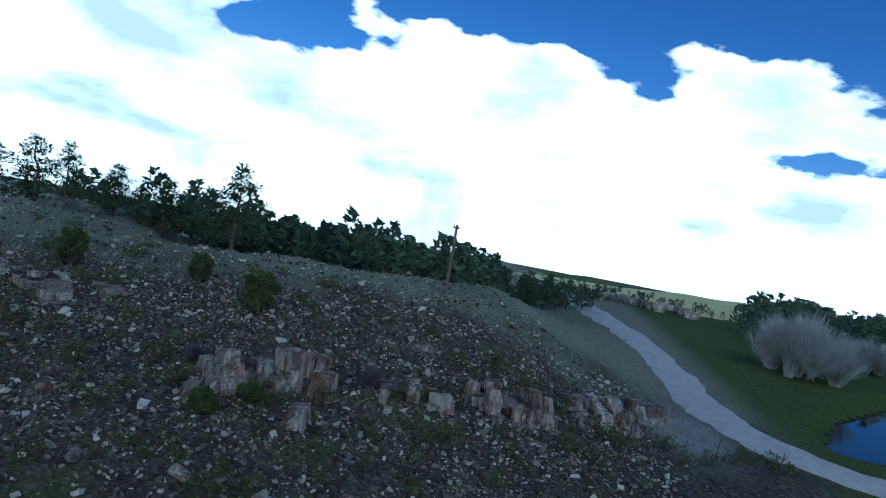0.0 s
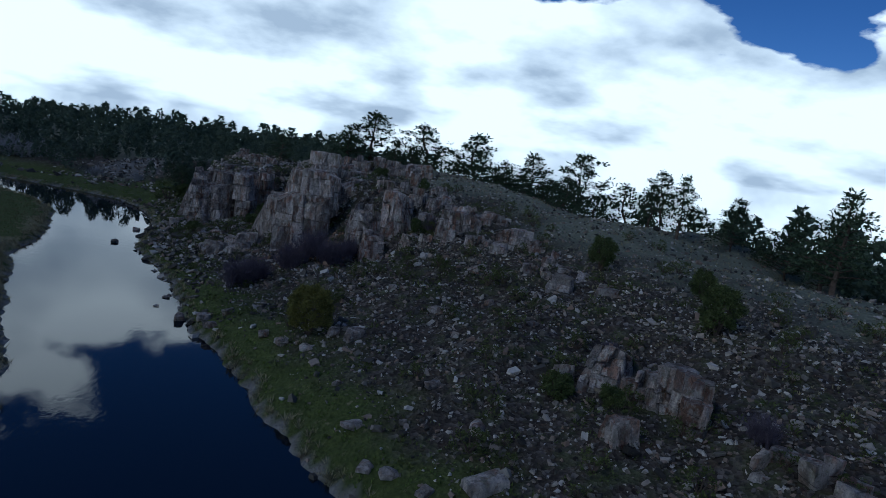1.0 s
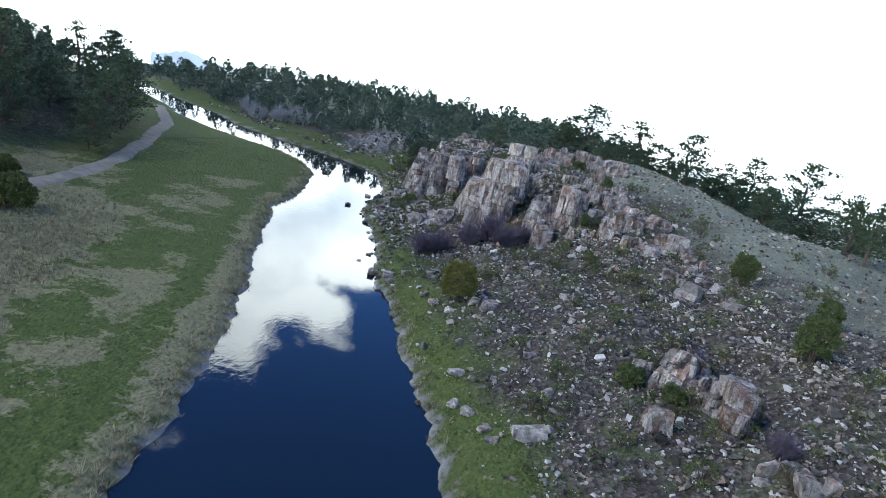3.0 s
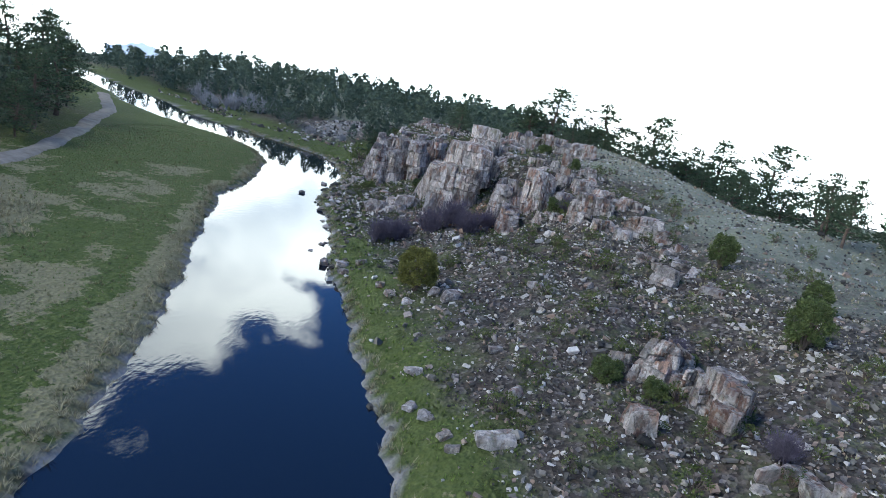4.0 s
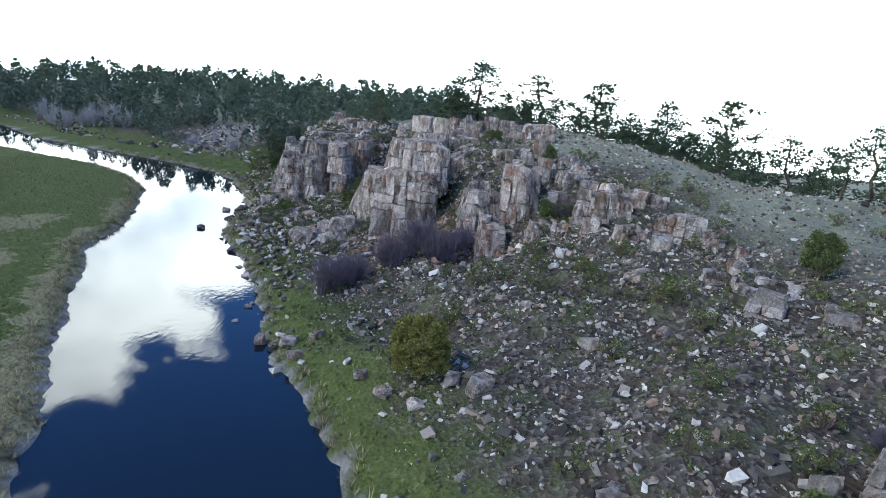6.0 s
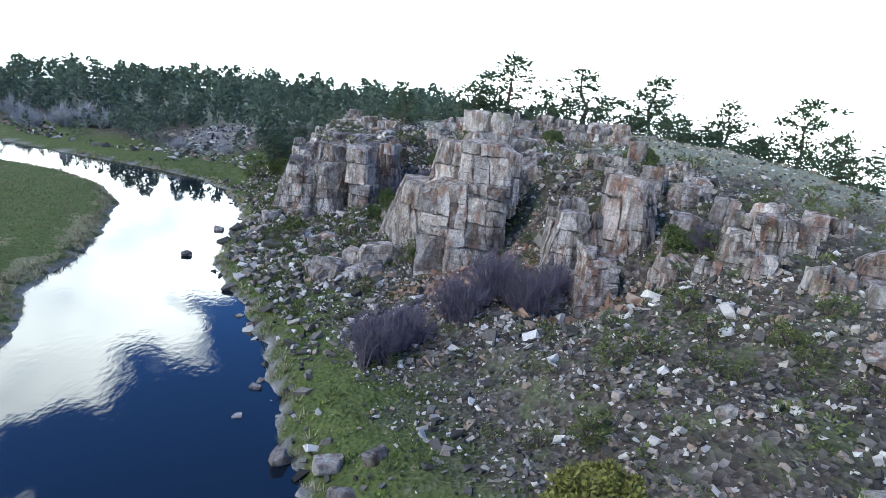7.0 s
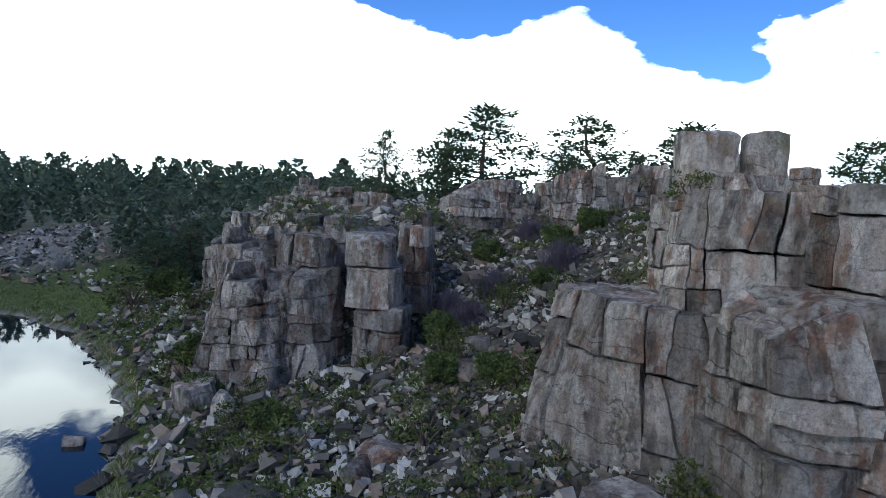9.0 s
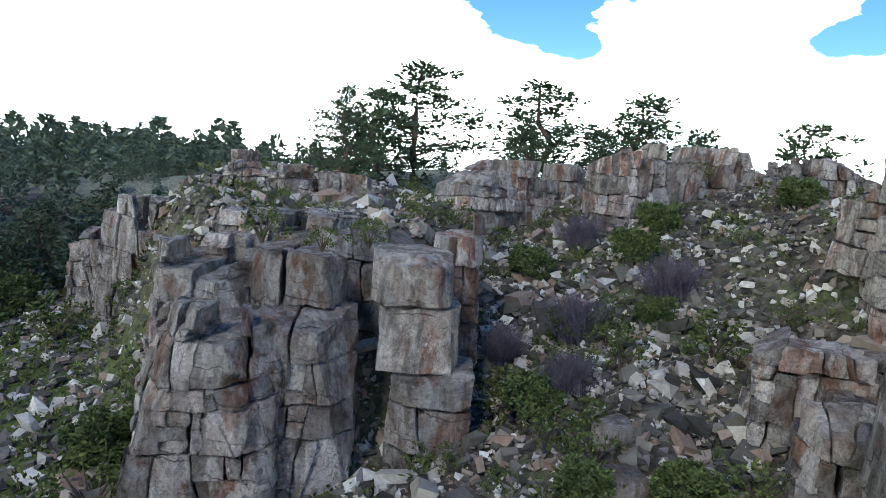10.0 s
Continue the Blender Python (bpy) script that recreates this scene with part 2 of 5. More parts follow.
def ground_material():
    m, t, b = surface("ground", 0.95)
    at = t.nodes.new("ShaderNodeAttribute")
    at.attribute_name = "cover"
    sep = t.nodes.new("ShaderNodeSeparateColor")
    t.links.new(at.outputs["Color"], sep.inputs[0])
    # stony hillside: gravel, soil and dry grass
    gravel = spot(t, 4.2, kind="ShaderNodeTexVoronoi")
    grav = ramp(t, gravel.outputs["Color"], [(0.1, (0.030, 0.025, 0.020)), (0.5, (0.076, 0.062, 0.049)), (0.78, (0.133, 0.111, 0.090)), (0.92, (0.234, 0.204, 0.173))])
    soil = ramp(t, spot(t, 0.8, 8, 0.65).outputs["Fac"], [(0.3, (0.050, 0.036, 0.025)), (0.6, (0.091, 0.066, 0.045))])
    hill = blend(t, ramp(t, spot(t, 1.3, 6, 0.6).outputs["Fac"], [(0.34, grey(0)), (0.48, grey(0.95))]), soil, grav)
    sage = ramp(t, spot(t, 0.55, 7, 0.65).outputs["Fac"], [(0.50, grey(0)), (0.64, grey(0.7))])
    hill = blend(t, sage, hill, ramp(t, spot(t, 3.0, 6, 0.7).outputs["Fac"], [(0.3, (0.058, 0.074, 0.027)), (0.7, (0.133, 0.140, 0.066))]))
    straw = ramp(t, spot(t, 2.2, 8, 0.7).outputs["Fac"], [(0.3, (0.145, 0.15, 0.098)), (0.7, (0.27, 0.268, 0.19))])
    upland = blend(t, sep.outputs["Blue"], hill, straw)
    # meadow: green and straw in drifts
    green = ramp(t, spot(t, 1.8, 8, 0.7).outputs["Fac"], [(0.3, (0.051, 0.071, 0.016)), (0.7, (0.106, 0.125, 0.032))])
    dry = ramp(t, spot(t, 2.5, 8, 0.7).outputs["Fac"], [(0.3, (0.137, 0.123, 0.058)), (0.7, (0.260, 0.230, 0.120))])
    patchy = t.nodes.new("ShaderNodeMath")
    patchy.operation = "MULTIPLY_ADD"
    patchy.inputs[1].default_value = 1.5
    t.links.new(spot(t, 1.1, 8, 0.7).outputs["Fac"], patchy.inputs[0])
    t.links.new(at.outputs["Alpha"], patchy.inputs[2])
    drift = ramp(t, patchy.outputs[0], [(0.92, grey(0)), (1.60, grey(1))])
    lawn = blend(t, drift, green, dry)
    c = blend(t, sep.outputs["Red"], upland, lawn)
    c = blend(t, sep.outputs["Green"], c, ramp(t, spot(t, 1.2, 7, 0.6).outputs["Fac"], [(0.3, (0.218, 0.199, 0.172)), (0.7, (0.351, 0.328, 0.292))]))
    t.links.new(c, b.inputs["Base Color"])
    n = bump(t, b, gravel.outputs["Distance"], 0.8, 0.16)
    bump(t, b, spot(t, 5, 8, 0.7).outputs["Fac"], 0.7, 0.12, n)
    return m


GROUND = ground_material()


def water_material():
    m, t, b = surface("river_water", 0.03)
    b.inputs["Base Color"].default_value = (0.006, 0.010, 0.016, 1)
    b.inputs["IOR"].default_value = 1.333
    b.inputs["Specular IOR Level"].default_value = 0.68
    calm = ramp(t, spot(t, 0.06, 3).outputs["Fac"], [(0.45, grey(0.12)), (0.62, grey(1))])
    rip = spot(t, 2.6, 3, 0.5, stretched(t, 1.0, 0.5, 1.0)).outputs["Fac"]
    h = blend(t, 1.0, rip, calm, "MULTIPLY")
    bump(t, b, h, 0.08, 0.10)
    return m


WATER = water_material()


def plain(name, low, high, scale, roughness=0.9, relief=0.4, island=0.0):
    """A natural surface that wanders between two colours, island by island if asked."""
    m, t, b = surface(name, roughness)
    c = ramp(t, spot(t, scale, 6, 0.6).outputs["Fac"], [(0.3, low), (0.7, high)])
    if island:
        g = t.nodes.new("ShaderNodeNewGeometry")
        c = blend(t, island, c, ramp(t, g.outputs["Random Per Island"], [(0, grey(0.45)), (1, grey(1.5))]), "MULTIPLY")
    t.links.new(c, b.inputs["Base Color"])
    if relief:
        bump(t, b, spot(t, scale * 8, 5).outputs["Fac"], relief, 0.03)
    return m


NEEDLE = plain("pine_needles", (0.036, 0.055, 0.030), (0.085, 0.11, 0.058), 0.8, 0.7, 0, 0.7)
# needles of the massed woods, lightened and greyed to paint in distance haze
NEEDLE_FAR = plain("haze_paled_pines", (0.060, 0.084, 0.056), (0.115, 0.142, 0.095), 0.05, 0.8, 0, 0.4)
CEDAR = plain("dark_juniper", (0.05, 0.068, 0.022), (0.115, 0.135, 0.045), 1.5, 0.7, 0, 0.7)
JUNIPER = plain("juniper_foliage", (0.10, 0.098, 0.022), (0.20, 0.185, 0.05), 1.5, 0.7, 0, 0.7)
SHRUB = plain("shrub_leaves", (0.050, 0.064, 0.018), (0.115, 0.128, 0.040), 1.5, 0.75, 0, 0.7)
BARK = plain("pine_bark", (0.06, 0.045, 0.035), (0.14, 0.105, 0.08), 4, 0.95, 0.8)
TWIG = plain("bare_twigs", (0.075, 0.062, 0.078), (0.14, 0.118, 0.142), 2, 0.9, 0, 0.5)
WILLOW = plain("bare_willow", (0.27, 0.26, 0.25), (0.42, 0.405, 0.39), 1, 0.9, 0, 0.4)
GRASS = plain("meadow_grass", (0.055, 0.082, 0.018), (0.125, 0.155, 0.038), 0.25, 0.8, 0, 0.35)
BANK = plain("bank_grass", (0.095, 0.14, 0.028), (0.20, 0.24, 0.062), 0.5, 0.8, 0, 0.4)
LAWN = plain("meadow_lawn", (0.070, 0.104, 0.021), (0.138, 0.168, 0.047), 0.25, 0.8, 0, 0.25)
STRAW = plain("straw_grass", (0.21, 0.18, 0.096), (0.38, 0.33, 0.188), 0.6, 0.85, 0, 0.4)
HAY = plain("meadow_straw", (0.125, 0.116, 0.054), (0.24, 0.215, 0.108), 0.6, 0.85, 0, 0.4)
GRAVEL = plain("gravel_road", (0.40, 0.375, 0.34), (0.56, 0.53, 0.485), 0.7, 0.95, 0.5)
TRACK = plain("dirt_track", (0.17, 0.145, 0.108), (0.27, 0.235, 0.18), 0.7, 0.95, 0.5)
POLE = plain("weathered_pole", (0.09, 0.07, 0.055), (0.17, 0.14, 0.11), 5, 0.9, 0.5)
# mountain colour with the haze of the air painted in
HAZE = plain("haze_tinted_mountain", (0.74, 0.80, 0.90), (0.80, 0.85, 0.92), 0.004, 1.0, 0)
RUST = plain("rusty_rubble", (0.15, 0.085, 0.055), (0.36, 0.235, 0.155), 1.2, 0.92, 0.4, 0.7)
# base colour raised to stand for a gleam of sun on the pasture
SUN_PAINTED = plain("sun_painted_pasture", (0.52, 0.50, 0.20), (0.70, 0.66, 0.34), 0.08, 0.95, 0)


# ---------------------------------------------------------------- the lie of the land
BANK_Y = (-60, -10, 4, 9, 14, 20, 25, 33, 38, 48, 57, 61, 66, 71, 76, 82, 91, 98, 104, 112, 118, 131, 145, 300)
BANK_R = (26, 10, 4, 2, -0.5, -3.5, -6, -10, -12, -15.5, -20.6, -22.6, -23.5, -23.7, -25, -27.2, -30.8, -37, -48, -66, -78, -92, -114, -320)
MEAD_Y = (-60, -4, 2, 8, 12, 17, 24, 31, 38, 43, 50, 57, 63, 72, 78, 86, 92, 96, 101, 106, 113, 125, 147, 300)
MEAD_L = (6, -9, -10.5, -12.5, -14, -16, -19, -22.5, -25.5, -27.5, -31, -32, -33, -36.5, -38.5, -44, -51, -60, -70, -79, -90, -102, -130, -340)


def smooth(a, b, v):
    s = np.clip((v - a) / (b - a), 0.0, 1.0)
    return s * s * (3 - 2 * s)


def wave(x, y, size, seed):
    """A cheap rolling unevenness, between about -1 and 1."""
    r = np.random.RandomState(seed)
    out = 0
    for k in range(6):
        ang, ph = r.uniform(0, 6.283), r.uniform(0, 6.283)
        f = 6.283 / size * r.uniform(0.6, 1.7)
        out = out + np.sin((x * math.cos(ang) + y * math.sin(ang)) * f + ph + 1.3 * np.sin(y * f * 0.6 + ph * 2))
    return out / 3.2


def bank_distances(x, y):
    """Distance inland from the hill's bank and from the meadow's bank; negative over the water."""
    r = np.interp(y, BANK_Y, BANK_R) + 0.35 * wave(x * 0, y, 5, 3) + 0.25 * wave(x * 0, y, 1.8, 4)
    l = np.interp(y, MEAD_Y, MEAD_L) + 0.3 * wave(x * 0, y, 4, 5)
    sr = (np.interp(y + 3, BANK_Y, BANK_R) - np.interp(y - 3, BANK_Y, BANK_R)) / 6
    sl = (np.interp(y + 3, MEAD_Y, MEAD_L) - np.interp(y - 3, MEAD_Y, MEAD_L)) / 6
    return (x - r) / np.sqrt(1 + sr * sr), (l - x) / np.sqrt(1 + sl * sl)


def height(x, y):
    x, y = np.asarray(x, float), np.asarray(y, float)
    dr, dl = bank_distances(x, y)
    slope = np.interp(dr, (0, 0.6, 3, 8, 19, 25, 32, 37, 43, 49, 58, 80, 140, 300), (0, 0.5, 1.8, 3.1, 5.9, 7.6, 8.6, 8.8, 8.6, 7.6, 5.6, 3.6, 1.5, 0))
    crag = np.interp(dr, (0, 0.6, 3, 10, 14, 20, 28, 40, 50, 58, 70, 95, 140, 300), (0, 0.4, 0.8, 2.2, 3.8, 7.6, 10.6, 11.7, 11.9, 11.0, 8.5, 6, 4, 1))
    wood = np.interp(dr, (0, 0.6, 8, 20, 40, 60, 110, 160, 300), (0, 0.4, 0.8, 2.6, 7.5, 11.0, 11.0, 8, 3))
    flat = np.interp(dr, (0, 0.6, 4, 12, 300), (0, 0.5, 0.9, 1.3, 1.0))
    c = smooth(36, 52, y)
    w = smooth(92, 128, y)
    n = 1 - smooth(-16, 8, y + 0.10 * np.clip(x - 40, 0, 60))
    wood = wood * (1 - 0.34 * smooth(112, 150, y) * smooth(30, 0, x))
    hill = slope * (1 - c) + crag * c
    hill = hill * (1 - w) + wood * w
    hill = hill * (1 - 0.88 * smooth(50, 98, x + 0.12 * y))
    hill = hill * (1 - n) + flat * n
    rough = smooth(2, 12, dr)
    hill = hill + rough * (1 - 0.7 * n) * (0.35 * wave(x, y, 14, 7) + 0.14 * wave(x, y, 4.5, 8))
    hill = hill - 2.0 * np.exp(-((x - 4.3) / 4.0) ** 2 - ((y - 45.0) / 3.2) ** 2)
    # the far flank falls away behind the crag; a shelf by the water; the gully's floor
    hill = hill - (2.9 * smooth(16, 34, x) + 0.8 * smooth(36, 52, x)) * smooth(42, 58, y) * (1 - smooth(110, 150, y))
    hill = hill - 0.9 * np.exp(-((x - 18) / 7) ** 2 - ((y - 50) / 7) ** 2)
    crest = 0.849 * (x - 16) + 0.53 * (y - 79)
    beyond = np.clip(crest, 0, 85)
    hill = hill + (0.5 * np.exp(-(crest / 6) ** 2) - 0.125 * beyond * smooth(0, 8, beyond)) * smooth(14, 24, x) * smooth(48, 60, y)
    hill = hill - 1.3 * np.exp(-((dr - 7) / 4) ** 2) * smooth(27, 35, y) * (1 - c)
    hill = hill - 1.8 * np.exp(-((x + 4.5) / 4) ** 2 - ((y - 67) / 5) ** 2)
    top = smooth(1.25, 0.75, np.sqrt(((x - 8.0) / 9.0) ** 2 + ((y - 63.5) / 9.0) ** 2))
    hill = hill + np.maximum(0, 10.8 - hill) * top
    back = smooth(1.25, 0.7, np.sqrt(((x + 12.4) / 7.6) ** 2 + ((y - 86.5) / 10.0) ** 2))
    hill = hill + np.maximum(0, 9.0 + 0.12 * (y - 80) - hill) * back
    mead = np.interp(dl, (0, 0.6, 4, 20, 28, 34, 40, 55, 80, 120, 300), (0, 0.45, 0.7, 1.1, 1.4, 2.2, 5.0, 10.0, 11, 9, 3))
    mead = mead + smooth(3, 10, dl) * (0.12 * wave(x, y, 9, 9) + 0.05 * wave(x, y, 2.5, 10))
    inside = np.minimum(-dr, -dl)
    bed = -1.4 * smooth(0, 2.5, inside)
    z = np.where(dr > 0, hill, np.where(dl > 0, mead, bed))
    # the side pond beyond the road
    pond = np.sqrt(((x - 65) / 20) ** 2 + ((y + 44.5 + 0.62 * (x - 65)) / 8.5) ** 2)
    z = np.where(y < -15, np.minimum(z, np.interp(pond, (0, 0.8, 1.0, 1.25), (-1.0, -0.8, 0.0, 9))), z)
    # far country falls away to a wide basin
    far = np.sqrt((x + 10) ** 2 + (y - 60) ** 2)
    east = smooth(90, 170, x) * np.interp(far, (120, 400, 5000), (0, 9, 95))
    return z - east - np.interp(far, (190, 400, 5000), (0, 14, 330))


# ---------------------------------------------------------------- ground, water, roads
def mesh_object(name, verts, faces, material, parent=None, smooth_shade=False):
    me = bpy.data.meshes.new(name)
    me.from_pydata(verts, [], faces)
    me.materials.append(material)
    if smooth_shade:
        me.polygons.foreach_set("use_smooth", [True] * len(me.polygons))
    me.update()
    ob = new(name, me)
    if parent is not None:
        ob.parent = parent
    return ob


def steps(*spans):
    out = []
    for a, b, s in spans:
        out += list(np.arange(a, b, s))
    out.append(spans[-1][1])
    return np.array(out)


def build_ground():
    xs = steps((-5000, -600, 400), (-600, -150, 30), (-150, -60, 3), (-60, 48, 0.75), (48, 120, 2), (120, 300, 12), (300, 600, 40), (600, 5000, 400))
    ys = steps((-5000, -600, 400), (-600, -60, 40), (-60, -24, 1.5), (-24, 100, 0.75), (100, 170, 2), (170, 400, 12), (400, 800, 40), (800, 5000, 400))
    X, Y = np.meshgrid(xs, ys)
    Z = height(X, Y)
    near = (X > -62) & (X < 50) & (Y > -26) & (Y < 102)
    dr, dl = bank_distances(X, Y)
    r = np.random.RandomState(5)
    Z = Z + np.where(near & (dr > 1.5), r.uniform(-0.07, 0.07, X.shape), 0)
    nx, ny = len(xs), len(ys)
    verts = np.stack([X.ravel(), Y.ravel(), Z.ravel()], 1)
    i = np.arange(nx * ny).reshape(ny, nx)
    faces = np.stack([i[:-1, :-1].ravel(), i[:-1, 1:].ravel(), i[1:, 1:].ravel(), i[1:, :-1].ravel()], 1)
    ob = mesh_object("ground", verts.tolist(), faces.tolist(), GROUND, smooth_shade=True)
    grass = np.where(dl > 0, 1 - smooth(24, 40, dl + 3 * wave(X, Y, 11, 21)), 0)
    strip = 5.0 + 2.5 * smooth(48, 56, Y) + 1.8 * wave(X, Y, 9, 22)
    grass = np.where(dr > 0, 0.9 * (1 - smooth(strip * 0.5, strip * 1.4, dr + 0.8 * wave(X, Y, 2.5, 28))), grass)
    lush = smooth(95, 110, Y) * np.where(dr > 0, 1 - smooth(10, 18, dr), 0)
    south = (1 - smooth(-28, -22, Y - 0.12 * (X - 40))) * (X > 20)
    grass = np.maximum(np.maximum(grass, lush), south)
    bare = np.where((dl < -0.05) & (dr < -0.05), 1.0, 0.0)
    scar = np.exp(-(((X + 42) / 6) ** 2 + ((Y - 119) / 7) ** 2)) * 0.75
    turnout = np.exp(-(((X - 39.5) / 5) ** 2 + ((Y + 15.8) / 2.8) ** 2)) * 1.9
    bare = np.clip(np.maximum(np.maximum(bare, scar), turnout), 0, 1)
    upland = np.where(dr > 0, smooth(24, 40, dr + 5 * wave(X, Y, 16, 23)), smooth(36, 46, dl))
    dry = 0.14 + 0.30 * wave(X, Y, 14, 24) + 0.14 * wave(X, Y, 4, 25) - 0.5 * smooth(26, 62, Y)
    dry = dry + np.where(dl > 0, 0.5 * (1 - smooth(1.0, 3.5, dl)) + 0.3 * smooth(14, 20, dl) * (1 - smooth(40, 60, Y)), -0.6)
    dry = dry - np.where(dl > 0, 0.55 * np.exp(-((dl - 4.0 - 0.5 * wave(X, Y, 20, 26)) / 0.9) ** 2), 0) + np.where(dl > 0, 0.55 * smooth(11, 15, dl + wave(X, Y, 6, 27)) * (1 - smooth(21, 24, dl)) * (1 - smooth(24, 36, Y)) * smooth(-45, -20, Y), 0)
    dry = dry + 0.7 * np.exp(-(((X + 38) / 5) ** 2 + ((Y - 56) / 8) ** 2))
    cover = np.stack([grass, bare, upland, np.clip(dry, 0, 1)], -1).reshape(-1, 4)
    layer = ob.data.color_attributes.new("cover", "FLOAT_COLOR", "POINT")
    layer.data.foreach_set("color", np.clip(cover, 0, 1).ravel())
    tagged(ob, "rocky hillside and grassy river meadow", "ground", kind="structure")


build_ground()


def build_water():
    ys = np.arange(-60, 260, 1.5)
    verts, faces = [], []
    for k, y in enumerate(ys):
        verts += [(float(np.interp(y, MEAD_Y, MEAD_L)) - 2.5, y, 0.0), (float(np.interp(y, BANK_Y, BANK_R)) + 2.5, y, 0.0)]
        if k:
            a = 2 * k
            faces.append((a - 2, a - 1, a + 1, a))
    tagged(mesh_object("river", verts, faces, WATER), "calm dark stream mirroring sky and clouds", "river", kind="structure")
    verts = [(65, -44.5, 0.0)] + [(65 + 22 * math.cos(a), -44.5 - 0.62 * 22 * math.cos(a) + 10 * math.sin(a), 0.0) for a in np.linspace(0, 2 * math.pi, 40, endpoint=False)]
    faces = [(0, 1 + k, 1 + (k + 1) % 40) for k in range(40)]
    tagged(mesh_object("pond", verts, faces, WATER), "still pond beside the gravel road", "pond", kind="structure")


build_water()


def build_road(name, line, width, label, material):
    """A strip of gravel laid on the land along a line of points."""
    pts = []
    for (x0, y0), (x1, y1) in zip(line, line[1:]):
        n = max(2, int(math.hypot(x1 - x0, y1 - y0) / 1.2))
        pts += [(x0 + (x1 - x0) * k / n, y0 + (y1 - y0) * k / n) for k in range(n)]
    pts.append(line[-1])
    p = np.array(pts)
    for _ in range(8):
        p[1:-1] = (p[:-2] + 2 * p[1:-1] + p[2:]) / 4
    d = np.gradient(p, axis=0)
    d /= np.linalg.norm(d, axis=1, keepdims=True)
    side = np.stack([-d[:, 1], d[:, 0]], 1)
    verts, faces = [], []
    cols = 7
    for k in range(len(p)):
        wob = 1 + 0.08 * math.sin(k * 0.7) + 0.05 * math.sin(k * 1.9)
        for c in range(cols):
            q = p[k] + side[k] * width * wob * (c / (cols - 1) - 0.5)
            edge = min(c, cols - 1 - c)
            z = float(height(q[0], q[1])) + (0.22 if edge >= 2 else 0.18 if edge == 1 else -0.05)
            verts.append((q[0], q[1], z))
        if k:
            a = k * cols
            faces += [(a - cols + c, a - cols + c + 1, a + c + 1, a + c) for c in range(cols - 1)]
    return tagged(mesh_object(name, verts, faces, material, smooth_shade=True), label, "road", kind="structure")


build_road("road", [(140, 2), (92, -11), (76, -14.5), (63, -16.7), (52, -18.2), (45, -20), (40, -24), (37, -32), (33, -50)], 5.8, "pale gravel road curving round the foot of the hill", GRAVEL)
build_road("dirt_track", [(-30, -60), (-41, -25), (-44, 2), (-46, 20), (-48, 29), (-50, 38), (-54, 49), (-62, 65), (-77, 91), (-98, 116)], 2.7, "pale dirt track along the edge of the meadow", TRACK)


# ---------------------------------------------------------------- makers
def part(name, verts, faces, material, parent, label="", smooth_shade=False):
    ob = mesh_object(name, verts, faces, material, parent, smooth_shade)
    return tagged(ob, label)


def clip_solid(faces, point, normal):
    """The part of a convex solid (lists of corners) that lies behind a plane."""
    out, cut = [], []
    for f in faces:
        poly = []
        for a, b in zip(f, f[1:] + f[:1]):
            da, db = (a - point).dot(normal), (b - point).dot(normal)
            if da <= 0:
                poly.append(a)
            if (da < 0 < db) or (db < 0 < da):
                q = a.lerp(b, da / (da - db))
                poly.append(q)
                cut.append(q)
        if len(poly) >= 3:
            out.append(poly)
    if len(cut) >= 3:
        c = sum(cut, Vector()) / len(cut)
        u = normal.orthogonal().normalized()
        v = normal.cross(u)
        ring = []
        for p in sorted(cut, key=lambda p: math.atan2((p - c).dot(v), (p - c).dot(u))):
            if not ring or (p - ring[-1]).length > 1e-4:
                ring.append(p)
        if len(ring) >= 3:
            out.append(ring)
    return out


def box_solid(a, b, s=1.0, shift=0.0):
    """A box from corner a to corner b, its top drawn in by s and moved along x by shift."""
    c = [Vector((x * (s if k else 1) + (shift if k else 0), y * (s if k else 1), z)) for k, z in enumerate((a[2], b[2])) for x, y in ((a[0], a[1]), (b[0], a[1]), (b[0], b[1]), (a[0], b[1]))]
    return [[c[i] for i in f] for f in ((0, 3, 2, 1), (4, 5, 6, 7), (0, 1, 5, 4), (1, 2, 6, 5), (2, 3, 7, 6), (3, 0, 4, 7))]


def corners_of(faces):
    return [p for f in faces for p in f]


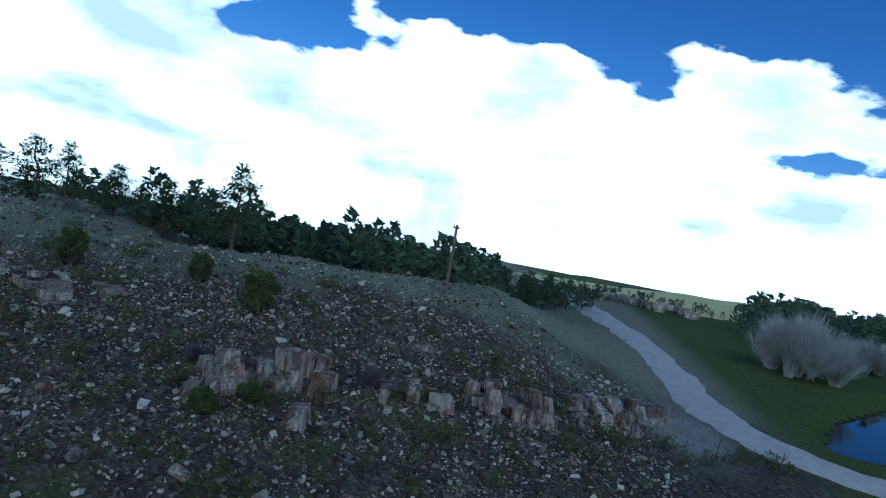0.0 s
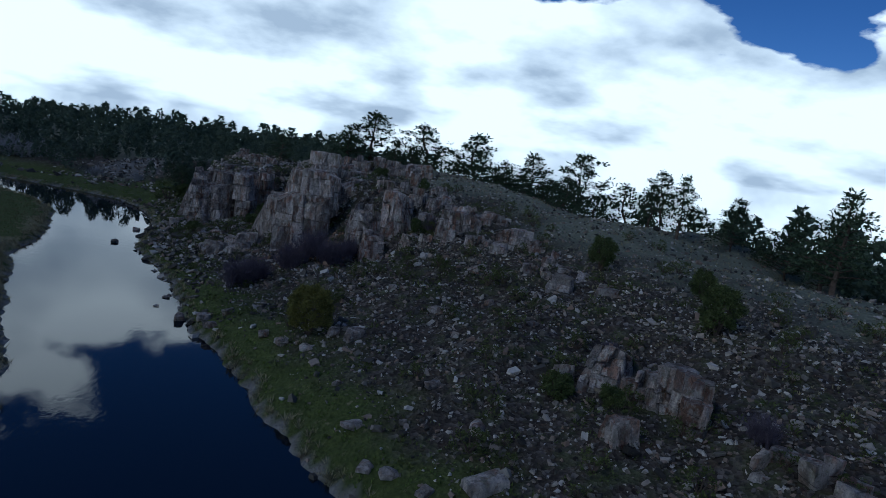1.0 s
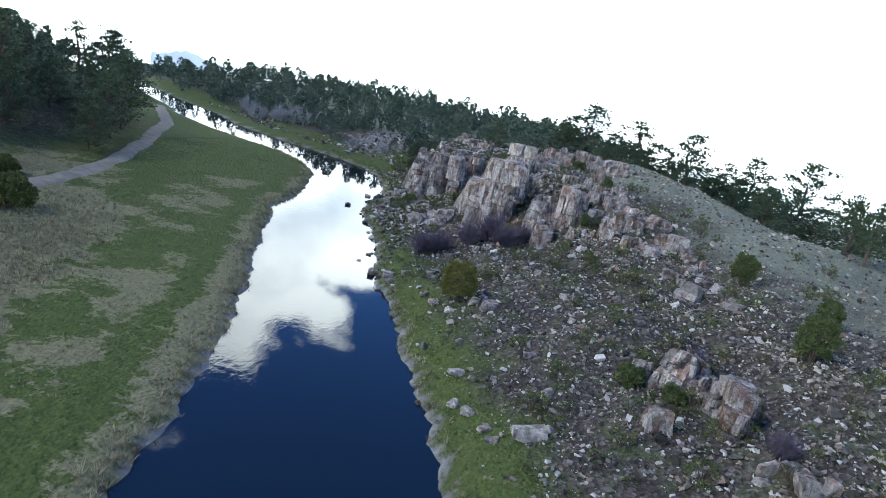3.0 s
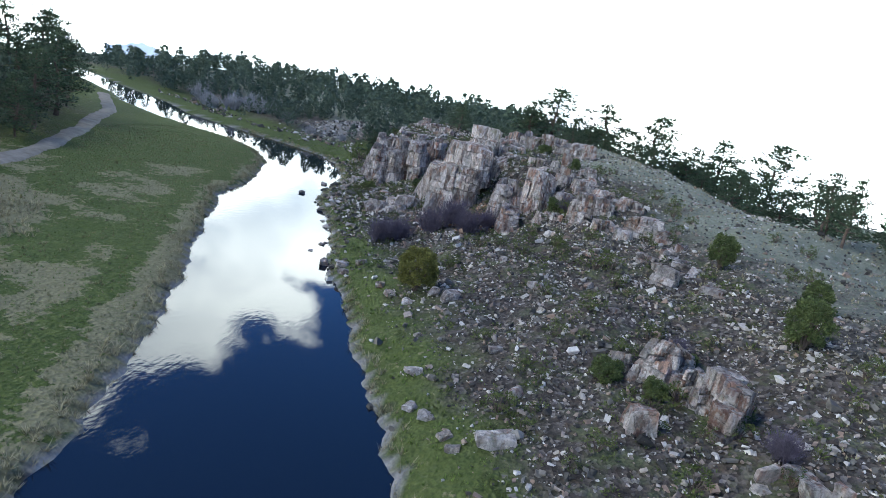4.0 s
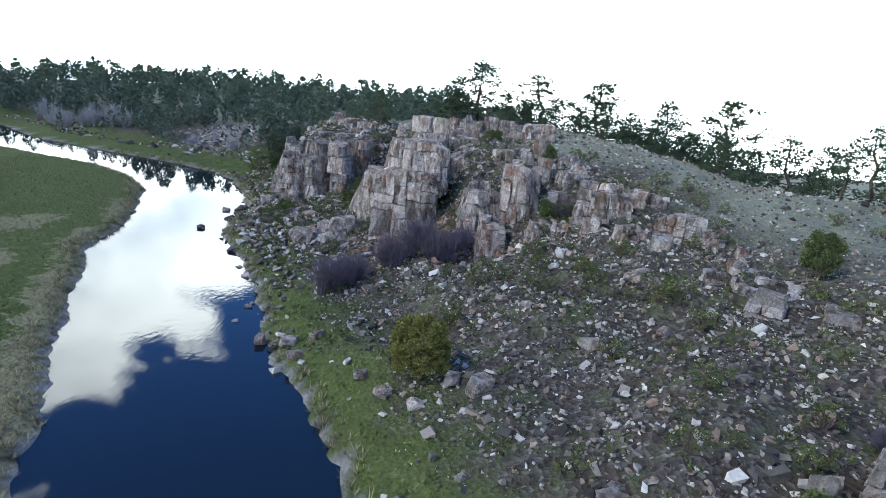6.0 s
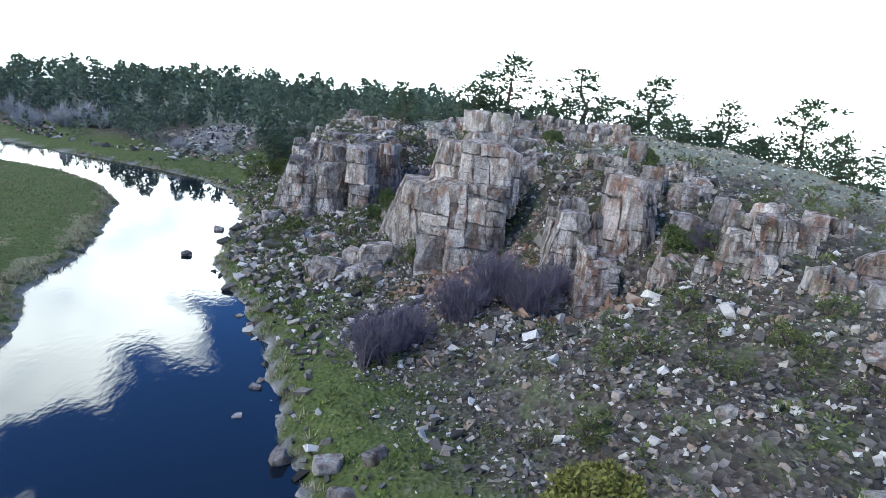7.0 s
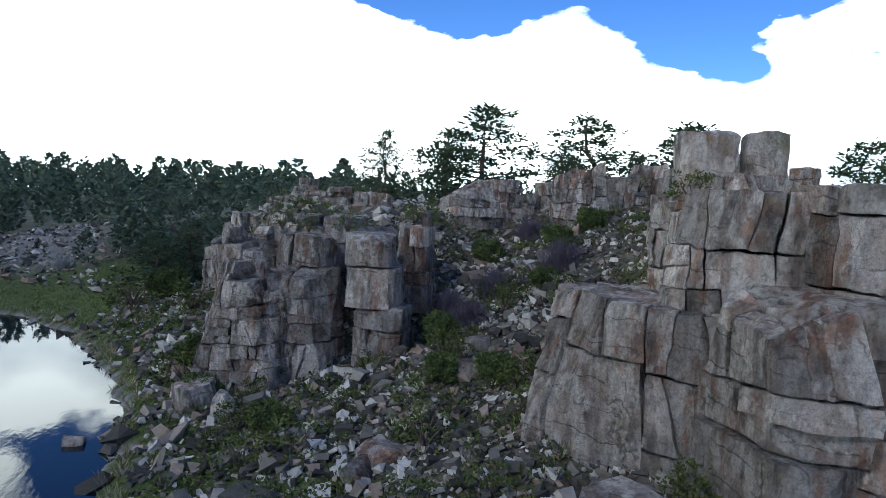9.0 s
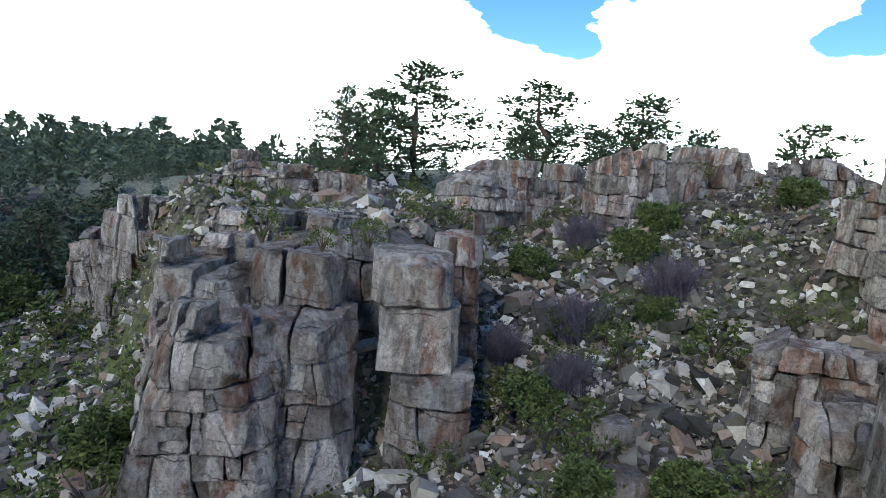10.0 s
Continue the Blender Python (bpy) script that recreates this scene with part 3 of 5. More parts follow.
def broken_mesh(faces, material, gap, rough, seed, cuts):
    """A mesh for one broken stone: joints opened by gap, faces roughened, corners worn. Returns mesh and middle."""
    pts = corners_of(faces)
    mid = sum(pts, Vector()) / len(pts)
    bm = bmesh.new()
    index = {}
    for f in faces:
        ring = []
        for p in f:
            key = (round(p.x, 3), round(p.y, 3), round(p.z, 3))
            if key not in index:
                index[key] = bm.verts.new(p - mid)
            if index[key] not in ring:
                ring.append(index[key])
        if len(ring) >= 3 and bm.faces.get(ring) is None:
            bm.faces.new(ring)
    size = max(v.co.length for v in bm.verts)
    for v in bm.verts:
        n = v.co.length
        v.co *= max(0.6, 1 - gap / max(n, 0.05)) * 0.985
    bmesh.ops.triangulate(bm, faces=bm.faces[:])
    if cuts:
        bmesh.ops.subdivide_edges(bm, edges=[e for e in bm.edges if e.calc_length() > 0.3 * size], cuts=cuts, use_grid_fill=True)
        bmesh.ops.triangulate(bm, faces=bm.faces[:])
    off = Vector((seed * 7.31 % 91, seed * 3.77 % 83, seed * 1.93 % 71))
    for v in bm.verts:
        p = v.co + mid + off
        v.co += noise.noise_vector(p * 0.8) * rough + noise.noise_vector(p * 2.4) * rough * 0.75 + noise.cell_vector(p * 1.7) * rough * 0.5 + noise.noise_vector(p * 5.5) * rough * 0.4
    me = bpy.data.meshes.new("broken_stone")
    bm.to_mesh(me)
    bm.free()
    me.materials.append(material)
    return me, mid


def crag(label, cx, cy, yaw, wide, deep, z0, z1, nw, nd, layer, seed, drop=0.8, lean=0.0, warm=0.25, taper=0.0, part_name="block", ragged=0.5, rough=0.075, chunk=1.0):
    """A rock mass broken along slanting joints into blocks that fit each other. wide runs along yaw, deep to its left."""
    r = random.Random(seed)
    base = new("rock_outcrop")
    base.matrix_world = pose(cx, cy, z0, 0, 0, yaw)
    tagged(base, label, "rock outcrop", "rock outcrops above the river")
    tall = z1 - z0
    cell = (wide / nw * 0.68, deep / nd * 0.84, layer * 0.8)
    hull = box_solid((-wide / 2, -deep / 2, 0), (wide / 2, deep / 2, tall), 1 - taper, lean * tall)
    # an uneven outline: slanting cuts off the upright edges and the brow
    chops = []
    for sx in (-1, 1):
        for sy in (-1, 1):
            n = Vector((sx * r.uniform(0.5, 1.3) / wide, sy * r.uniform(0.5, 1.3) / deep, r.uniform(-0.01, 0.10))).normalized()
            chops.append((Vector((sx * wide * r.uniform(0.36, 0.47), sy * deep * r.uniform(0.36, 0.47), tall * 0.5)), n))
    for k in range(1 if nw > 1 else 2):
        a = r.uniform(0, 6.283)
        n = Vector((math.cos(a) * 0.5, math.sin(a) * 0.5, 1)).normalized()
        chops.append((Vector((math.cos(a) * wide * 0.3, math.sin(a) * deep * 0.3, tall - min(drop, 0.35 * tall) * r.uniform(0.1, 0.6))), n))
    for p, n in chops:
        hull = clip_solid(hull, p, n)
    middle = sum(corners_of(hull), Vector()) / len(corners_of(hull))
    skins = []
    for f in hull:
        n = (f[1] - f[0]).cross(f[2] - f[0])
        if n.length > 1e-6:
            n.normalize()
            skins.append((f[0], n if (f[0] - middle).dot(n) > 0 else -n))
    # bedding first: slabs with one shared dip, then upright joints within each
    dip = Vector((r.gauss(0, 0.05), r.gauss(0, 0.05), 1)).normalized()
    leaves, todo, columns = [], [], [hull]
    for k in range(2 if nw >= 4 else 1 if nw >= 3 else 0):
        p = Vector((wide * (r.uniform(-0.32, -0.08) if k else r.uniform(0.05, 0.32)), 0, tall / 2))
        n = Vector((1, r.gauss(0, 0.3), r.gauss(0, 0.12))).normalized()
        columns = [q for c in columns for q in (clip_solid(c, p, n), clip_solid(c, p, -n)) if len(q) >= 4]
    for rest in columns:
        at = layer * r.uniform(0.3, 1.2)
        while at < tall - 0.4 * layer:
            p = Vector((0, 0, at))
            low, rest = clip_solid(rest, p, dip), clip_solid(rest, p, -dip)
            if len(low) >= 4:
                todo.append(low)
            if len(rest) < 4:
                break
            at += layer * r.choice((0.4, 0.7, 1.0, 1.5))
        if len(rest) >= 4:
            todo.append(rest)
    while todo:
        s = todo.pop()
        pts = corners_of(s)
        lo = Vector((min(p.x for p in pts), min(p.y for p in pts), min(p.z for p in pts)))
        hi = Vector((max(p.x for p in pts), max(p.y for p in pts), max(p.z for p in pts)))
        d = hi - lo
        ratio = [d[k] / cell[k] * r.uniform(0.75, 1.3) for k in range(3)]
        k = ratio.index(max(ratio))
        if ratio[k] < chunk * r.choice((0.95, 1.3, 1.9, 3.0)):
            leaves.append((s, lo, hi))
            continue
        n = Vector((r.gauss(0, 0.20), r.gauss(0, 0.20), r.gauss(0, 0.14)))
        n[k] = 1.0 if k < 2 else 2.5
        n.normalize()
        p = lo.lerp(hi, r.uniform(0.30, 0.70))
        for part_of in (clip_solid(s, p, n), clip_solid(s, p, -n)):
            if len(part_of) >= 4:
                todo.append(part_of)
    # the broken top: each stretch of the plan ends at its own height, lower towards the brow
    fall = drop + 0.9 * ragged * (nw > 1)
    ends = {}

    def end_height(x, y):
        key = (math.floor((x + 50) / (1.2 * cell[0])), math.floor((y + 50) / (1.2 * cell[1])))
        if key not in ends:
            rim = max(abs(x) / (wide / 2), abs(y) / (deep / 2))
            ends[key] = tall - fall * (r.random() ** 1.4) * (0.45 + 0.9 * rim ** 2)
        return ends[key]

    for s, lo, hi in leaves:
        pts = corners_of(s)
        mid = sum(pts, Vector()) / len(pts)
        out, facing = 9.0, Vector((0, 0, 1))
        for p, n in skins:
            if n.z < -0.5:
                continue
            gap = -max((q - p).dot(n) for q in pts)
            if gap < out:
                out, facing = gap, n
        end = end_height(mid.x, mid.y)
        if lo.z + 0.62 * (hi.z - lo.z) > end and lo.z > 0.3:
            continue
        if out > 0.45 * cell[0] and hi.z < tall - fall * 1.35 - layer:
            continue
        jut = r.uniform(-0.09, 0.07) if r.random() < 0.74 else r.uniform(-0.38, 0.20)
        if facing.z > 0.6:
            jut *= 0.3
        shift = Vector((facing.x, facing.y, 0)) * jut * min(1, cell[0])
        big = max(hi - lo)
        # knocked-off corners
        for _ in range(r.choice((0, 1, 1, 2))):
            n = Vector((r.gauss(0, 1), r.gauss(0, 1), r.gauss(0, 0.8))).normalized()
            reach = max((q - mid).dot(n) for q in corners_of(s))
            worn = clip_solid(s, mid + n * reach * r.uniform(0.74, 0.94), n)
            if len(worn) >= 5:
                s = worn
        me, mid = broken_mesh(s, ROCK_WARM if r.random() < warm else ROCK, r.uniform(0.022, 0.065), rough * min(1.2, big), seed, 3 if big > 1.5 else 2 if big > 0.9 else 1 if big > 0.5 else 0)
        ob = new(part_name, me)
        ob.parent = base
        turn = 2.2 if big > 1.2 else 4.5
        ob.matrix_basis = pose(mid.x + shift.x, mid.y + shift.y, mid.z, r.gauss(0, 0.4) * turn, r.gauss(0, 0.4) * turn, r.gauss(0, 0.6) * turn)
    h = max(0.3, tall - fall * 1.2 - 0.8 * layer)
    s = 1 - taper
    a, c = max(wide / 2 - 0.55 * cell[0] - 0.15, wide * 0.22), max(deep / 2 - 0.55 * cell[1] - 0.1, deep * 0.22)
    v = corners_of(box_solid((-a, -c, 0), (a, c, h), s, lean * h))
    core, mid = broken_mesh(box_solid((-a, -c, 0), (a, c, h), s, lean * h), ROCK, 0.0, 0.1, seed, 2)
    ob = new("core", core)
    ob.parent = base
    ob.matrix_basis = pose(mid.x, mid.y, mid.z)
    return base


def broken_boulder(seed, material):
    """An angular boulder of unit size: a box with many slanting breaks."""
    r = random.Random(seed)
    s = box_solid((-.5, -.5, -.5), (.5, .5, .5))
    for k in range(6):
        n = Vector((r.uniform(-1, 1), r.uniform(-1, 1), r.uniform(-0.6, 1))).normalized()
        s = clip_solid(s, n * r.uniform(0.40, 0.60), n)
    return broken_mesh(s, material, 0.0, 0.035, seed, 2)[0]


def tube(points, radii, sides=6):
    """A tapering limb through the points: vertices and faces."""
    verts, faces = [], []
    for k, (p, rad) in enumerate(zip(points, radii)):
        d = Vector(points[min(k + 1, len(points) - 1)]) - Vector(points[max(k - 1, 0)])
        q = d.to_track_quat("Z", "Y")
        for s in range(sides):
            a = 2 * math.pi * s / sides
            verts.append(tuple(Vector(p) + q @ Vector((rad * math.cos(a), rad * math.sin(a), 0))))
        if k:
            o = (k - 1) * sides
            for s in range(sides):
                faces.append((o + s, o + (s + 1) % sides, o + sides + (s + 1) % sides, o + sides + s))
    faces.append(tuple(range((len(points) - 1) * sides, len(points) * sides)))
    return verts, faces


def add_mesh(store, vf):
    o = len(store[0])
    store[0].extend(vf[0])
    store[1].extend(tuple(i + o for i in f) for f in vf[1])


def tuft(store, centre, size, blades, r, flat=0.75, broad=1.0):
    """A ragged clump of small leaves or needle sprays."""
    cx, cy, cz = centre
    for _ in range(blades):
        d = Vector((r.gauss(0, 1), r.gauss(0, 1), r.gauss(0.15, 0.8)))
        d.normalize()
        p = Vector((cx, cy, cz)) + d * size * r.uniform(0.05, 0.45)
        e = p + Vector((d.x, d.y, d.z * flat + 0.15)) * size * r.uniform(0.4, 0.85)
        s = d.cross(Vector((r.uniform(-1, 1), r.uniform(-1, 1), r.uniform(-1, 1))))
        if s.length < 1e-3:
            continue
        s = s.normalized() * size * broad * r.uniform(0.07, 0.14)
        o = len(store[0])
        m = p.lerp(e, 0.55)
        store[0].extend([tuple(p), tuple(m + s), tuple(e), tuple(m - s)])
        store[1].append((o, o + 1, o + 2, o + 3))


def pine(seed, tall, wide, bare=0.18, label="dark green ponderosa pine with an open ragged crown", lean=0.0, dense=1.0):
    """A tree with a tapered trunk, limbs and a crown of needle clumps."""
    r = random.Random(seed)
    base = new("pine_tree")
    tagged(base, label, "tree", "pines on the ridge")
    bend = [(lean * tall * (k / 6) ** 1.4 + r.uniform(-.03, .03) * tall * (0 < k), r.uniform(-.03, .03) * tall * (0 < k), tall * k / 6) for k in range(7)]
    wood = ([], [])
    add_mesh(wood, tube([(bend[0][0], bend[0][1], -0.3)] + bend[1:], [0.028 * tall * (1 - k / 6.6) + 0.01 for k in range(7)], 7))
    crown = ([], [])
    count = int(27 * dense)
    for k in range(count):
        h = bare + (0.98 - bare) * (k + r.random()) / count
        q = h * 6
        a, f = bend[min(5, int(q))], q - min(5, int(q))
        c = bend[min(5, int(q)) + 1]
        root = Vector(a).lerp(Vector(c), min(f, 1))
        prof = (1 - ((h - bare) / (1 - bare)) ** 1.6) * 0.85 + 0.15
        prof *= 0.6 + 0.4 * min(1, (h - bare) / 0.14 + 0.3)
        ang = k * 2.4 + r.uniform(-.6, .6)
        reach = wide / 2 * prof * r.uniform(0.5, 1.12)
        tip = root + Vector((math.cos(ang) * reach, math.sin(ang) * reach, reach * r.uniform(0.0, 0.42)))
        mid = root.lerp(tip, 0.5) + Vector((0, 0, reach * 0.04))
        add_mesh(wood, tube([tuple(root), tuple(mid), tuple(tip)], [0.010 * tall * (1.15 - h), 0.006 * tall * (1.15 - h), 0.01], 4))
        for s in range(3 + int(reach * 3.0)):
            u = 0.30 + 0.72 * r.random()
            p = root.lerp(tip, u) + Vector((r.gauss(0, 1), r.gauss(0, 1), r.gauss(0.35, 0.7))) * 0.16 * (0.5 + reach * 0.5)
            tuft(crown, p, 0.082 * tall * r.uniform(0.55, 1.0), 11, r, 0.75, 1.25)
    tuft(crown, bend[6], 0.08 * tall, 14, r)
    part("trunk", wood[0], wood[1], BARK, base, smooth_shade=True)
    part("crown", crown[0], crown[1], NEEDLE, base)
    return base


def bush(seed, wide, tall, material, name="juniper_bush", label="rounded olive-green juniper bush", category="bush", group="bushes on the stony slope", clumps=150):
    r = random.Random(seed)
    base = new(name)
    tagged(base, label, category, group)
    wood, crown = ([], []), ([], [])
    for k in range(7):
        a = k * 0.9 + r.uniform(-.3, .3)
        e = (math.cos(a) * wide * .28, math.sin(a) * wide * .28, tall * r.uniform(.45, .8))
        add_mesh(wood, tube([(0, 0, -.15), (e[0] * .45, e[1] * .45, e[2] * .45), e], [.05 * wide / 2 + .015, .03 * wide / 2 + .01, .008], 5))
    count = max(9, clumps // 45)
    lobes = []
    for k in range(count):
        z = 1 - 1.7 * (k + 0.5) / count
        out = math.sqrt(1 - z * z) * r.uniform(0.8, 1.1)
        ang = k * 2.4 + seed
        lobes.append((Vector((math.cos(ang) * out, math.sin(ang) * out, z)), wide * 0.66 / math.sqrt(count) * r.uniform(0.8, 1.25)))
    for k in range(clumps):
        out, rad = lobes[k % count]
        d = (Vector((r.gauss(0, 1), r.gauss(0, 1), r.gauss(0, 1))) + out * 0.7).normalized() * rad * r.uniform(0.55, 1.05)
        p = (out.x * wide * 0.36 + d.x, out.y * wide * 0.36 + d.y, max(0.04 * tall, tall * (0.46 + 0.36 * out.z) + d.z))
        tuft(crown, p, rad * r.uniform(0.42, 0.66), 11, r, 0.75, 1.7)
    part("branch_frame", wood[0], wood[1], BARK, base)
    part("foliage", crown[0], crown[1], material, base)
    return base


def twig_bush(seed, wide, tall, material, stems=60, name="bare_shrub", label="leafless grey-purple shrub of fine twigs", group="bare shrubs below the crag", spread_out=0.0, twigs=18, thin=0.006):
    r = random.Random(seed)
    base = new(name)
    tagged(base, label, "shrub", group)
    wood, fine = ([], []), ([], [])
    heads = [(0.0, 0.0, 1.0)] + [(math.cos(k * 2.4) * spread_out * wide * math.sqrt((k + 0.5) / 9), math.sin(k * 2.4) * spread_out * wide * math.sqrt((k + 0.5) / 9), r.uniform(0.5, 1.0)) for k in range(9 if spread_out else 0)]
    reach = wide / 2 * (1 - spread_out)
    for k in range(stems):
        hx, hy, hs = heads[k % len(heads)]
        a, lean = r.uniform(0, 6.283), r.random() ** 0.7
        e = Vector((math.cos(a) * reach * lean, math.sin(a) * reach * lean, hs * tall * (1 - 0.45 * lean * lean) * r.uniform(0.7, 1.0)))
        m = Vector((e.x * .38, e.y * .38, e.z * .55))
        s = Vector((e.x * .12, e.y * .12, -0.1))
        shift = Vector((hx, hy, 0))
        if k % 4 == 0:
            add_mesh(wood, tube([tuple(s + shift), tuple(m + shift), tuple(e + shift)], [.03 * tall / 2, .02 * tall / 2, .004], 4))
        for q in range(twigs):
            f = m.lerp(e, r.uniform(-.9, .8)) + shift
            g = f + Vector((e.x * r.uniform(.1, .45) + r.gauss(0, .11) * reach * 2, e.y * r.uniform(.1, .45) + r.gauss(0, .11) * reach * 2, tall * r.uniform(.05, .3)))
            w = Vector((r.uniform(-1, 1), r.uniform(-1, 1), 0)) * thin * (wide + tall) / 2
            o = len(fine[0])
            fine[0].extend([tuple(f - w), tuple(f + w), tuple(g)])
            fine[1].append((o, o + 1, o + 2))
    part("stem_frame", wood[0], wood[1], material, base)
    part("twig_mass", fine[0], fine[1], material, base)
    return base


def on_land(x, y, turn=0.0, sink=0.0, size=1.0):
    return pose(x, y, float(height(x, y)) - sink, 0, 0, turn) @ Matrix.Scale(size, 4)


def scatter(kind, spots):
    """Copies of a made thing on the land: x, y, size, turn; the first spot takes the thing itself."""
    for k, (x, y, size, turn) in enumerate(spots):
        m = on_land(x, y, turn, 0.05, size)
        if k == 0:
            kind.matrix_basis = m
        else:
            c = copy_thing(kind, on_land(x, y, turn, 0.05))
            c.scale = (size, size, size)


# ---------------------------------------------------------------- the crags
crag("pale grey buttress with a flat ledge on top", -5.9, 59.9, -49, 6.4, 4.8, 1.5, 8.0, 4, 3, 2.2, 11, drop=0.2, warm=0.05, ragged=0.1, chunk=1.35)
crag("jointed granite tower rising from the ledge", -3.7, 58.3, -49, 4.6, 4.2, 6.5, 11.4, 3, 3, 1.7, 12, drop=0.7, warm=0.12)
crag("saddle of rock under the capstones", -2.1, 61.3, -20, 3.8, 3.4, 5.5, 12.0, 3, 2, 1.8, 61, drop=0.25, warm=0.1, ragged=0.2)
crag("high wall of the crag above the gully", 0.6, 64.6, -49, 6.0, 5.0, 5.0, 11.6, 5, 4, 1.6, 30, drop=0.6, warm=0.1)
crag("weathered capstone boulder on the crag", -2.75, 62.15, -20, 2.1, 1.8, 11.6, 13.55, 1, 1, 2.2, 13, drop=0.05, warm=0.0)
crag("smaller capstone boulder split from its neighbour", -0.9, 61.45, -20, 1.45, 1.6, 11.6, 13.5, 1, 1, 2.0, 31, drop=0.05, warm=0.0)
crag("broad granite face with long vertical joints", -3.5, 55.0, -4, 6.0, 5.2, 0.6, 8.9, 5, 3, 1.7, 14, drop=0.6, warm=0.2, taper=0.05, chunk=1.35)
crag("upper face of the granite crag", -1.9, 55.9, -4, 4.2, 4.6, 6.8, 11.6, 3, 3, 1.9, 32, drop=0.6, warm=0.25, ragged=0.2, chunk=1.25)
crag("eastern shoulder of the crag sinking into grass", 1.8, 59.0, -8, 4.6, 4.0, 5.5, 10.9, 5, 3, 1.2, 33, drop=1.6, warm=0.15)
crag("stepped rock behind the crag top", 0.5, 66.0, -30, 5.0, 3.0, 9.0, 12.3, 5, 3, 0.9, 34, drop=1.0, warm=0.2)
# rust-stained group
crag("grey rock columns beside a dark cleft", 3.1, 49.6, -12, 3.8, 4.6, 1.4, 9.1, 4, 3, 1.5, 15, drop=0.9, warm=0.1, taper=0.06)
crag("rust-stained rock pillars on the slope", 6.3, 49.9, -6, 3.3, 4.4, 1.8, 10.9, 5, 3, 1.7, 35, drop=1.2, warm=0.6)
crag("orange prow of layered rock", 3.9, 46.2, 8, 2.9, 2.6, 1.6, 7.0, 2, 2, 0.9, 36, drop=0.4, warm=1.0, taper=0.35, ragged=0.2)
crag("blocky rock shoulder with pale tops", 6.6, 57.0, -10, 5.0, 3.2, 6.5, 11.4, 5, 3, 1.2, 37, drop=1.2, warm=0.25)
crag("small knob of rock on the plateau", 11.6, 73.0, 15, 1.6, 1.3, 11.0, 13.2, 2, 1, 1.0, 38, drop=0.3, warm=0.3)
crag("upright stump of rock on the shoulder", 8.6, 57.4, 5, 1.3, 1.2, 9.5, 12.6, 1, 1, 1.5, 39, drop=0.1, warm=0.4)
# stepped hillside rocks further up
crag("long pale block on the hillside", 16.6, 40.0, -14, 4.0, 2.6, 6.8, 9.5, 3, 2, 1.3, 20, drop=0.6, warm=0.2, taper=0.15)
crag("broken upright rocks on the hillside", 12.0, 43.8, -14, 4.8, 3.0, 7.2, 10.1, 6, 2, 1.0, 40, drop=1.3, warm=0.35, taper=0.2, chunk=0.8)
crag("leaning rock slabs below the plateau", 9.6, 47.4, -20, 3.8, 2.8, 6.2, 9.2, 5, 2, 0.9, 41, drop=1.2, warm=0.3, lean=0.1, taper=0.15, chunk=0.8)
crag("low ribs of rock in the scree", 18.2, 30.2, -30, 3.6, 2.0, 5.8, 7.9, 4, 2, 0.7, 42, drop=0.8, warm=0.4)
crag("weathered ledge of rock in the scree", 13.0, 33.5, -20, 4.0, 2.0, 5.2, 6.9, 5, 2, 0.6, 43, drop=0.8, warm=0.2)
for k, (x, y, w, d, up) in enumerate(((12.2, 49.0, 2.2, 1.6, 1.5), (13.4, 46.0, 2.6, 1.6, 1.7), (14.8, 44.6, 1.8, 1.4, 1.5), (16.2, 44.6, 1.6, 1.2, 0.9), (11.0, 41.4, 2.0, 1.4, 1.1), (13.2, 39.6, 2.4, 1.6, 1.3), (14.9, 38.2, 1.8, 1.5, 1.1), (18.3, 38.6, 2.2, 1.6, 1.2),
                                         (19.6, 36.2, 1.8, 1.4, 0.9), (18.8, 33.4, 2.6, 1.6, 1.1), (17.8, 28.8, 2.6, 1.8, 1.4), (16.2, 31.8, 1.8, 1.3, 0.9), (11.2, 55.6, 2.0, 1.5, 1.4), (11.0, 52.2, 2.4, 1.6, 1.8), (8.9, 54.0, 2.2, 1.8, 2.0), (8.6, 62.8, 2.4, 1.6, 1.0), (9.0, 43.2, 1.7, 1.3, 1.1), (7.6, 44.6, 1.9, 1.4, 1.6), (20.8, 27.0, 2.4, 1.6, 1.2))):
    z = float(height(x, y))
    crag("small rib of jointed rock on the slope", x, y, -15 + 37 * (k % 4), w * 1.15, d * 1.2, z - 0.9, z + 0.72 * up, 3 + k % 3, 2, 0.8, 120 + k, drop=0.7, warm=0.15 + 0.2 * (k % 3), ragged=0.6, taper=0.25, chunk=1.05)
# the second outcrop across the gully
crag("layered pillar of grey granite beside a cleft", -18.0, 77.4, -32, 3.6, 5.2, 3.0, 8.7, 4, 3, 0.7, 16, drop=0.8, warm=0.0, taper=0.1, ragged=0.3)
crag("broad foot of the layered pillar", -18.4, 74.6, -26, 4.2, 5.0, 0.0, 7.3, 4, 3, 0.8, 65, drop=0.9, warm=0.05, taper=0.16, ragged=0.4)
crag("massive granite pillar with broad faces", -15.8, 75.8, -24, 3.0, 3.8, 3.4, 8.5, 2, 2, 1.6, 44, drop=0.6, warm=0.0, taper=0.04, ragged=0.4)
crag("wide plinth of granite under the pillar", -15.9, 74.4, -24, 3.1, 3.8, 0.2, 7.0, 2, 2, 1.3, 66, drop=0.5, warm=0.15, taper=0.10, ragged=0.3, chunk=0.85)
crag("bulging granite pillar over a gully", -12.6, 73.6, -28, 2.5, 2.6, 5.2, 8.8, 1, 1, 2.6, 17, drop=0.1, warm=0.0, ragged=0.0)
